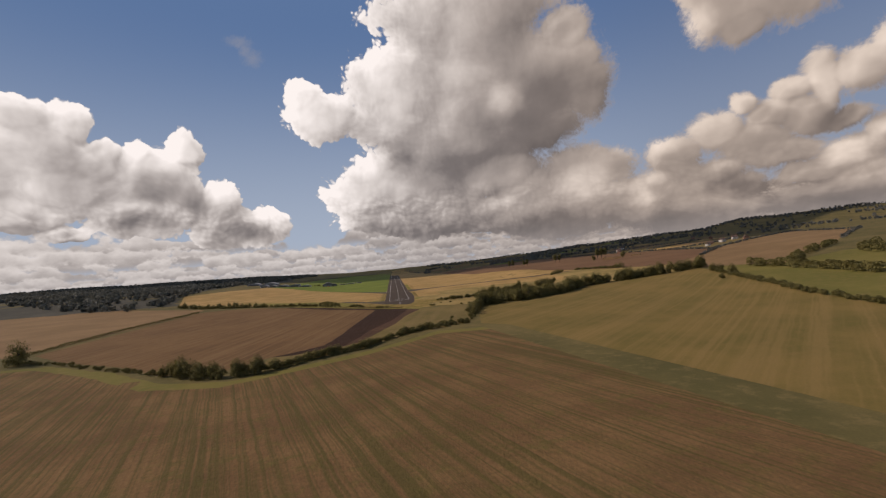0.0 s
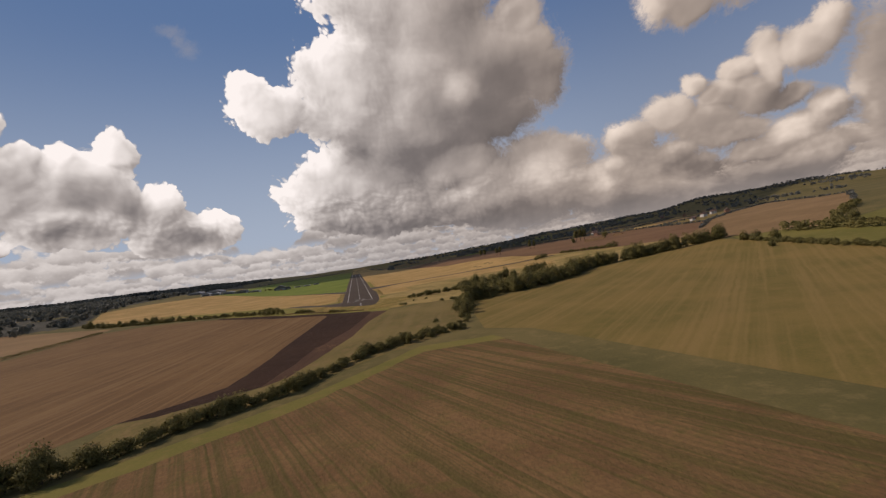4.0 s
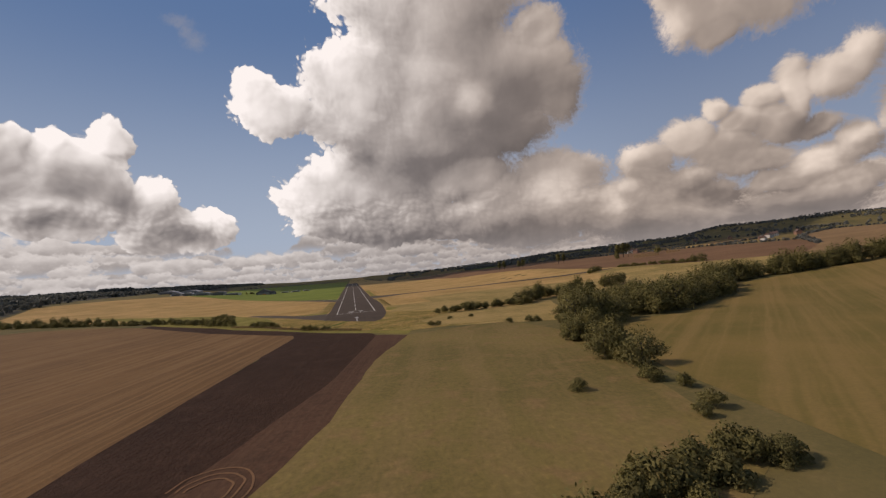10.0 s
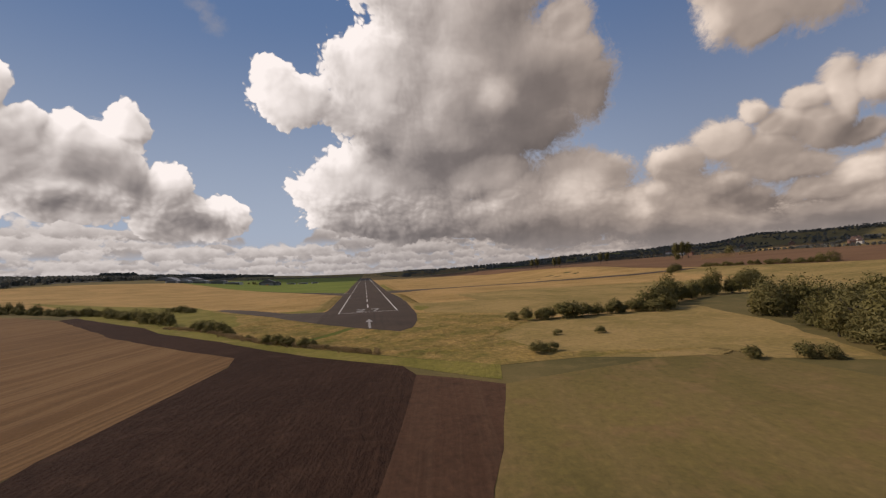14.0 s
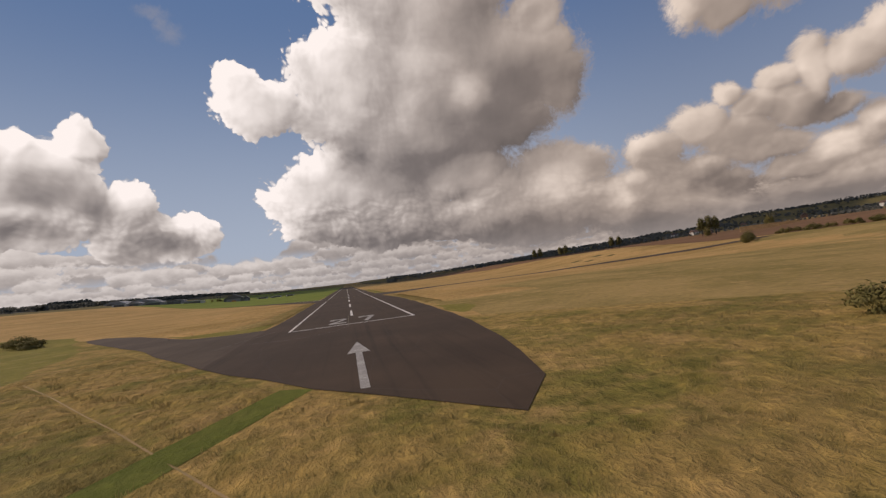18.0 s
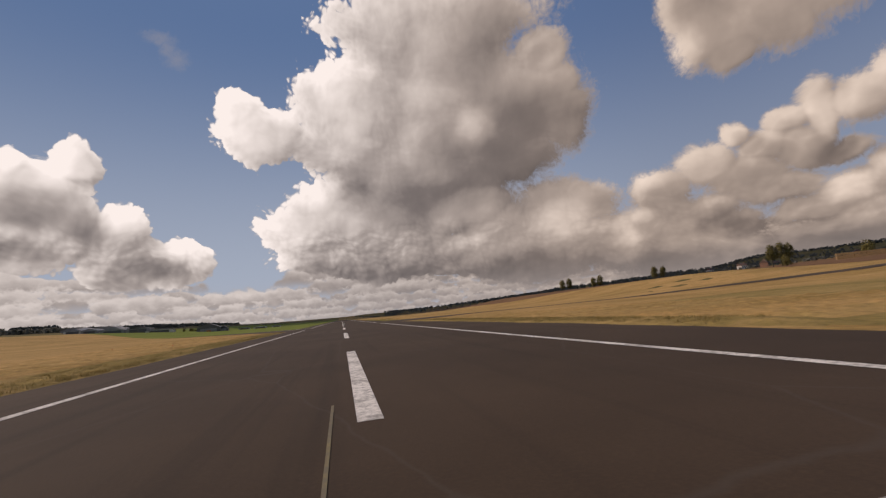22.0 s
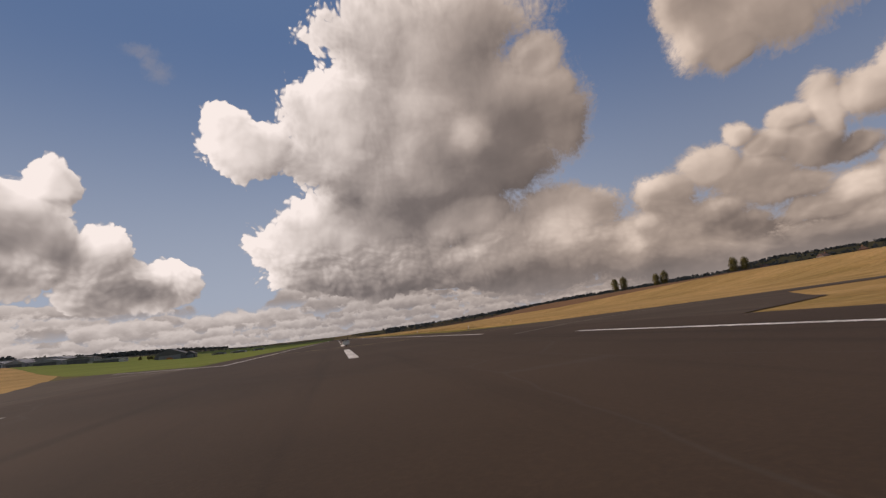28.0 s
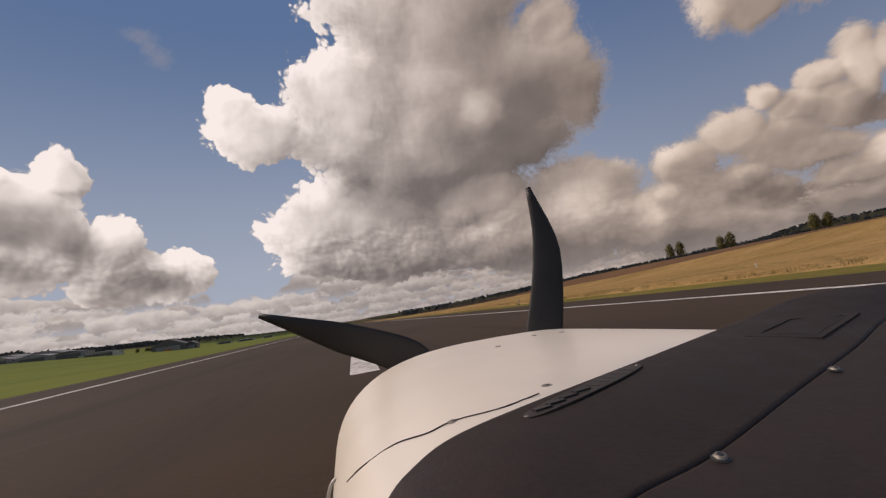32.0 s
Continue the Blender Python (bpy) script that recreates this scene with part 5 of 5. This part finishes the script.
M_STEEL = plain_material("dull_steel", (0.42, 0.4, 0.37), 0.5, 0.7)
EYE = Vector((-0.138, 255.395, 1.26))
plane = new("aircraft_nose")
plane.matrix_world = pose(EYE.x, EYE.y, 0)
tagged(plane, "white light aircraft nose with black coaming and propeller", "aircraft")
UP = Vector((0, 0, EYE.z))


def cowl_point(d, a):
    """The cowling's skin, d metres ahead, at an angle round its section."""
    u = min(max((d - 0.45) / 1.17, 0), 1)
    c, w, top, h, p = 0.52 - 0.02 * u, 0.6 + 0.02 * u, -0.15 + 0.02 * u, 0.45, 5 - 2 * u
    k = math.sqrt(max(1 - (max(d - 1.6, 0) / 0.2) ** 2, 0.04)) if d > 1.6 else 1.0
    k = 0.35 + 0.65 * k
    cos, sin = math.cos(a), math.sin(a)
    x = w * math.copysign(abs(cos) ** (2 / p), cos)
    z = (h if sin > 0 else 0.24) * math.copysign(abs(sin) ** (2 / p), sin)
    v = Vector((c + x * k, d, top - h + z * k))
    edge = float(np.interp(v.x, (0.0, 0.1, 0.24, 0.456, 0.79, 1.04), (0.5, 0.56, 0.62, 0.7, 0.82, 0.85)))
    if sin > 0 and d < edge:
        v.z = min(v.z, top - 0.5 * min(edge - d, 0.16))
    return v


def loft(rows, closed):
    bm = bmesh.new()
    grid = [[bm.verts.new(v + UP) for v in row] for row in rows]
    n = len(grid[0])
    for a, b in zip(grid, grid[1:]):
        for k in range(n if closed else n - 1):
            bm.faces.new((a[k], a[(k + 1) % n], b[(k + 1) % n], b[k]))
    if closed:
        bm.faces.new(grid[0])
        bm.faces.new(list(reversed(grid[-1])))
    bmesh.ops.recalc_face_normals(bm, faces=bm.faces)
    for f in bm.faces:
        f.smooth = len(f.verts) == 4
    return bm


stations = list(np.linspace(0.45, 1.6, 20)) + [1.64, 1.68, 1.72, 1.75, 1.775, 1.79, 1.798]
cowl = part("cowling", loft([[cowl_point(d, 2 * math.pi * k / 72) for k in range(72)] for d in stations], True), M_COWL, plane, "white painted engine cowling")


def spline(points, n):
    """A smooth line through a few points."""
    pts = [Vector(p) for p in points]
    out = []
    for k in range(n):
        f = k / (n - 1) * (len(pts) - 1)
        i = min(int(f), len(pts) - 2)
        t = f - i
        a, b = pts[i], pts[i + 1]
        ma, mb = (b - pts[i - 1]) / 2 if i else b - a, (pts[i + 2] - a) / 2 if i + 2 < len(pts) else b - a
        out.append(a * (2 * t**3 - 3 * t**2 + 1) + ma * (t**3 - 2 * t**2 + t) + b * (3 * t**2 - 2 * t**3) + mb * (t**3 - t**2))
    return out


FRONT = spline([(-0.02, 0.47, -0.21), (0.009, 0.5, -0.183), (0.038, 0.52, -0.166), (0.1, 0.56, -0.152), (0.24, 0.62, -0.145), (0.456, 0.7, -0.137), (0.79, 0.82, -0.122), (1.04, 0.85, -0.095), (1.3, 0.8, -0.104)], 60)
SEAM = spline([(-0.04, 0.22, -0.215), (0.02, 0.26, -0.195), (0.08, 0.29, -0.18), (0.19, 0.35, -0.1715), (0.32, 0.4, -0.176), (0.52, 0.48, -0.166), (0.75, 0.57, -0.155), (1.0, 0.68, -0.145), (1.25, 0.74, -0.15)], 60)
NEAR = spline([(0.0, 0.12, -0.25), (0.05, 0.13, -0.22), (0.12, 0.15, -0.205), (0.24, 0.19, -0.19), (0.38, 0.24, -0.185), (0.58, 0.32, -0.18), (0.8, 0.4, -0.175), (1.05, 0.5, -0.17), (1.3, 0.58, -0.175)], 60)


def panel(name, a, b, lift, label, sag=0.004):
    """A padded panel between two lines, with turned-down edges."""
    rows = []
    for t in [0.0, 0.0, 0.012, 0.03] + [k / 14 for k in range(1, 14)] + [0.97, 0.988, 1.0, 1.0]:
        drop = 0.005 if t in (0.0, 1.0) and (not rows or t == 1.0 and len(rows) > 19) else 0.0
        bow = sag * math.sin(math.pi * t) - (0.003 if t in (0.0, 1.0) else 0.0)
        rows.append([p.lerp(q, t) + Vector((0, 0, lift + bow - drop)) for p, q in zip(a, b)])
    return part(name, loft(rows, False), M_COAMING, plane, label)


deck = panel("coaming", FRONT, SEAM, 0.0, "black leathercloth coaming behind the windscreen", 0.006)
rear = panel("coaming_rear", SEAM, NEAR, -0.0015, "black rear coaming panel with screws")


def on_deck(sx, sz, a=FRONT, b=SEAM, lift=0.006):
    """The place on a panel that lies on the line of sight with these slopes."""
    best = min(((p.lerp(q, t / 40) for p, q in zip(a, b) for t in range(41))), key=lambda v: (v.x / v.y - sx) ** 2 + (v.z / v.y - sz) ** 2)
    return best + Vector((0, 0, lift))


def on_cowl(sx, sz):
    best = min((cowl_point(d, math.pi * k / 90) for d in np.linspace(0.5, 1.7, 60) for k in range(91)), key=lambda v: (v.x / v.y - sx) ** 2 + (v.z / v.y - sz) ** 2 + (0.0004 * v.y))
    return best


def disc(name, at, normal, radius, depth, mat, owner, label=""):
    bm = bmesh.new()
    m = Matrix.Translation(at + UP) @ Vector(normal).to_track_quat("Z", "Y").to_matrix().to_4x4()
    bmesh.ops.create_cone(bm, cap_ends=True, segments=18, radius1=radius, radius2=radius * 0.75, depth=depth, matrix=m)
    return part(name, bm, mat, owner, label)


for sx, sz in ((0.816, -0.46), (1.228, -0.32)):
    at = on_deck(sx, sz, SEAM, NEAR, 0.004)
    disc("screw_cup", at, (0, -0.2, 1), 0.0066, 0.0028, M_FASTENER, rear, "chrome screw cup")
    disc("washer", at + Vector((0, 0, -0.0015)), (0, -0.2, 1), 0.0085, 0.0014, M_DARK, rear)
    disc("screw_head", at + Vector((0, -0.0005, 0.0013)), (0, -0.2, 1), 0.0036, 0.002, M_DARK, rear)
for sx, sz in ((0.185, -0.243), (0.405, -0.213), (0.58, -0.1), (0.48, -0.096), (0.41, -0.092), (0.32, -0.095), (0.69, -0.178)):
    at = on_cowl(sx, sz)
    k = disc("fastener", at + Vector((0, 0, 0.0003)), (0.0, -0.05, 1), 0.0095, 0.0012, M_FASTENER, cowl)
    disc("slot", at + Vector((0, 0, 0.0011)), (0.0, -0.05, 1), 0.0035, 0.0008, M_DARK, k)
# panel joint across the cowling
joint = [on_cowl(sx, sz) for sx, sz in ((-0.056, -0.313), (-0.019, -0.29), (0.056, -0.264), (0.12, -0.254), (0.184, -0.245), (0.29, -0.236), (0.39, -0.227))]
line = spline(joint, 40)

# demister grille and vent
corners = [on_deck(*c) for c in ((0.975, -0.191), (1.117, -0.166), (1.364, -0.194), (1.218, -0.235))]


def quad_plate(name, pts, lift, thick, mat, owner, label=""):
    bm = bmesh.new()
    top = [bm.verts.new(p + UP + Vector((0, 0, lift + thick))) for p in pts]
    low = [bm.verts.new(p + UP + Vector((0, 0, lift))) for p in pts]
    bm.faces.new(top)
    bm.faces.new(list(reversed(low)))
    for k in range(len(pts)):
        bm.faces.new((top[k - 1], low[k - 1], low[k], top[k]))
    bmesh.ops.recalc_face_normals(bm, faces=bm.faces)
    return part(name, bm, mat, owner, label)


middle = sum(corners, Vector()) / 4
# a thin frame of four strips round a sunken mesh
inner = [middle.lerp(c, 0.74) for c in corners]
vent = quad_plate("vent_mesh", inner, -0.0035, 0.001, M_MESH, deck, "dark wire mesh in the vent")
for k in range(4):
    quad_plate("frame_strip", [corners[k - 1], corners[k], inner[k], inner[k - 1]], -0.003, 0.0035, M_COAMING, vent)
    quad_plate("frame_lip", [middle.lerp(corners[k - 1], 0.76), middle.lerp(corners[k], 0.76), inner[k], inner[k - 1]], -0.003, 0.0045, M_DARK, vent)
for k in range(1, 14):
    u, w = k / 14, 0.0012
    p, q = inner[0].lerp(inner[1], u), inner[3].lerp(inner[2], u)
    d = (inner[1] - inner[0]).normalized() * w
    quad_plate("wire", [p - d, p + d, q + d, q - d], -0.0025, 0.0008, M_COAMING, vent)
a, b = on_deck(0.362, -0.268), on_deck(0.645, -0.218)
along = (b - a).normalized()
across = Vector((along.y, -along.x, 0))
oval = [a.lerp(b, 0.5) + along * (b - a).length * 0.53 * math.cos(t) + across * 0.02 * math.copysign(abs(math.sin(t)) ** 0.6, math.sin(t)) for t in np.linspace(0, 2 * math.pi, 33)[:-1]]
plate = quad_plate("demister_plate", oval, -0.004, 0.0022, M_PLATE, deck, "oval demister plate with worn slots")
for k in range(4):
    c = a.lerp(b, 0.1 + 0.11 * k)
    e = (along * 0.9 + across * 0.3).normalized()
    quad_plate("louvre", [c - e * 0.012 - across * 0.0045, c + e * 0.012 - across * 0.0045, c + e * 0.012 + across * 0.0045, c - e * 0.012 + across * 0.0045], -0.0018, 0.0025, M_DARK, plate)
for k in range(5):
    c = a.lerp(b, 0.55 + 0.09 * k)
    quad_plate("slot", [c - along * 0.0035 - across * 0.013, c + along * 0.0035 - across * 0.013, c + along * 0.0016 + across * 0.011, c - along * 0.0016 + across * 0.011], -0.0018, 0.0006, M_DARK, plate)
for u in (0.0, 1.0):
    disc("plate_screw", a.lerp(b, -0.015 + 1.03 * u) + Vector((0, 0, -0.0016)), (0, -0.1, 1), 0.0035, 0.0012, M_FASTENER, plate)


def tube(name, pts, radius, mat, owner, label=""):
    cu = bpy.data.curves.new(name, "CURVE")
    cu.dimensions, cu.bevel_depth, cu.bevel_resolution = "3D", radius, 3
    sp = cu.splines.new("POLY")
    sp.points.add(len(pts) - 1)
    for p, v in zip(sp.points, pts):
        p.co = (*(v + UP), 1)
    ob = new(name, cu)
    me = bpy.data.meshes.new_from_object(ob.evaluated_get(bpy.context.evaluated_depsgraph_get()))
    bpy.data.objects.remove(ob)
    me.materials.append(mat)
    ob = new(name, me)
    ob.parent = owner
    if label:
        ob["label"] = label


D = 1.02
tube("panel_joint", [p + Vector((-0.0002, -0.0003, 0.0006)) for p in line], 0.0011, M_MESH, cowl, "dark joint between cowling panels")
tube("latch", spline([(-0.1 * D, D, -0.36 * D), (-0.088 * D, D, -0.32 * D), (-0.073 * D, D, -0.306 * D), (-0.05 * D, D, -0.318 * D), (-0.03 * D, D, -0.334 * D), (-0.034 * D, D, -0.358 * D)], 16), 0.004, M_STEEL, cowl, "bent metal cowling latch")


def propeller_blade(points, chords):
    """A tapered curved blade with a rounded tip."""
    mid = spline(points, 24)
    rows = []
    for k, p in enumerate(mid):
        t = (mid[min(k + 1, 23)] - mid[max(k - 1, 0)]).normalized()
        n = Vector((-t.z, 0, t.x))
        w = float(np.interp(k / 23, np.linspace(0, 1, len(chords)), chords)) / 2
        rows.append([p + n * w * math.cos(a) + Vector((0, 0.25 * w * math.cos(a) + 0.012 * math.sin(a), 0)) for a in np.linspace(0, 2 * math.pi, 17)[:-1]])
    return loft(rows, True)


HUB = Vector((0.5, 1.86, -0.55))
propeller = part("propeller_hub", None or loft([[HUB + Vector((r * math.cos(a), d, r * math.sin(a))) for a in np.linspace(0, 2 * math.pi, 25)[:-1]] for d, r in ((-0.07, 0.13), (0.05, 0.13), (0.15, 0.1), (0.24, 0.03))], True), M_COWL, plane, "white spinner")
part("propeller_blade", propeller_blade([HUB, (0.3, 1.86, -0.29), (0.19, 1.86, -0.165), (-0.06, 1.86, -0.045), (-0.353, 1.86, 0.086)], (0.1, 0.13, 0.15, 0.12, 0.02)), M_BLADE_PAINT, propeller, "black propeller blade")
part("propeller_blade", propeller_blade([HUB, (0.72, 1.86, -0.33), (0.815, 1.86, -0.14), (0.89, 1.86, 0.2), (0.856, 1.86, 0.49)], (0.1, 0.13, 0.155, 0.12, 0.02)), M_BLADE_PAINT, propeller)
leg = loft([[Vector((0.5 + r * math.cos(a), 1.15, z) ) + Vector((0, r * math.sin(a), 0)) for a in np.linspace(0, 2 * math.pi, 13)[:-1]] for z, r in ((-0.7, 0.04), (-0.95, 0.03), (-1.08, 0.03))], True)
part("nose_leg", leg, M_STEEL, plane, "steel nose leg")
bm = bmesh.new()
bmesh.ops.create_cone(bm, cap_ends=True, segments=28, radius1=0.18, radius2=0.18, depth=0.13, matrix=pose(0.5, 1.15, 0.18, 0, 90))
bmesh.ops.bevel(bm, geom=[e for e in bm.edges if len(e.link_faces) == 2 and abs(e.calc_face_angle(0)) > 1], offset=0.04, segments=3)
part("nose_wheel", bm, M_RUBBER, plane, "black rubber nose wheel")
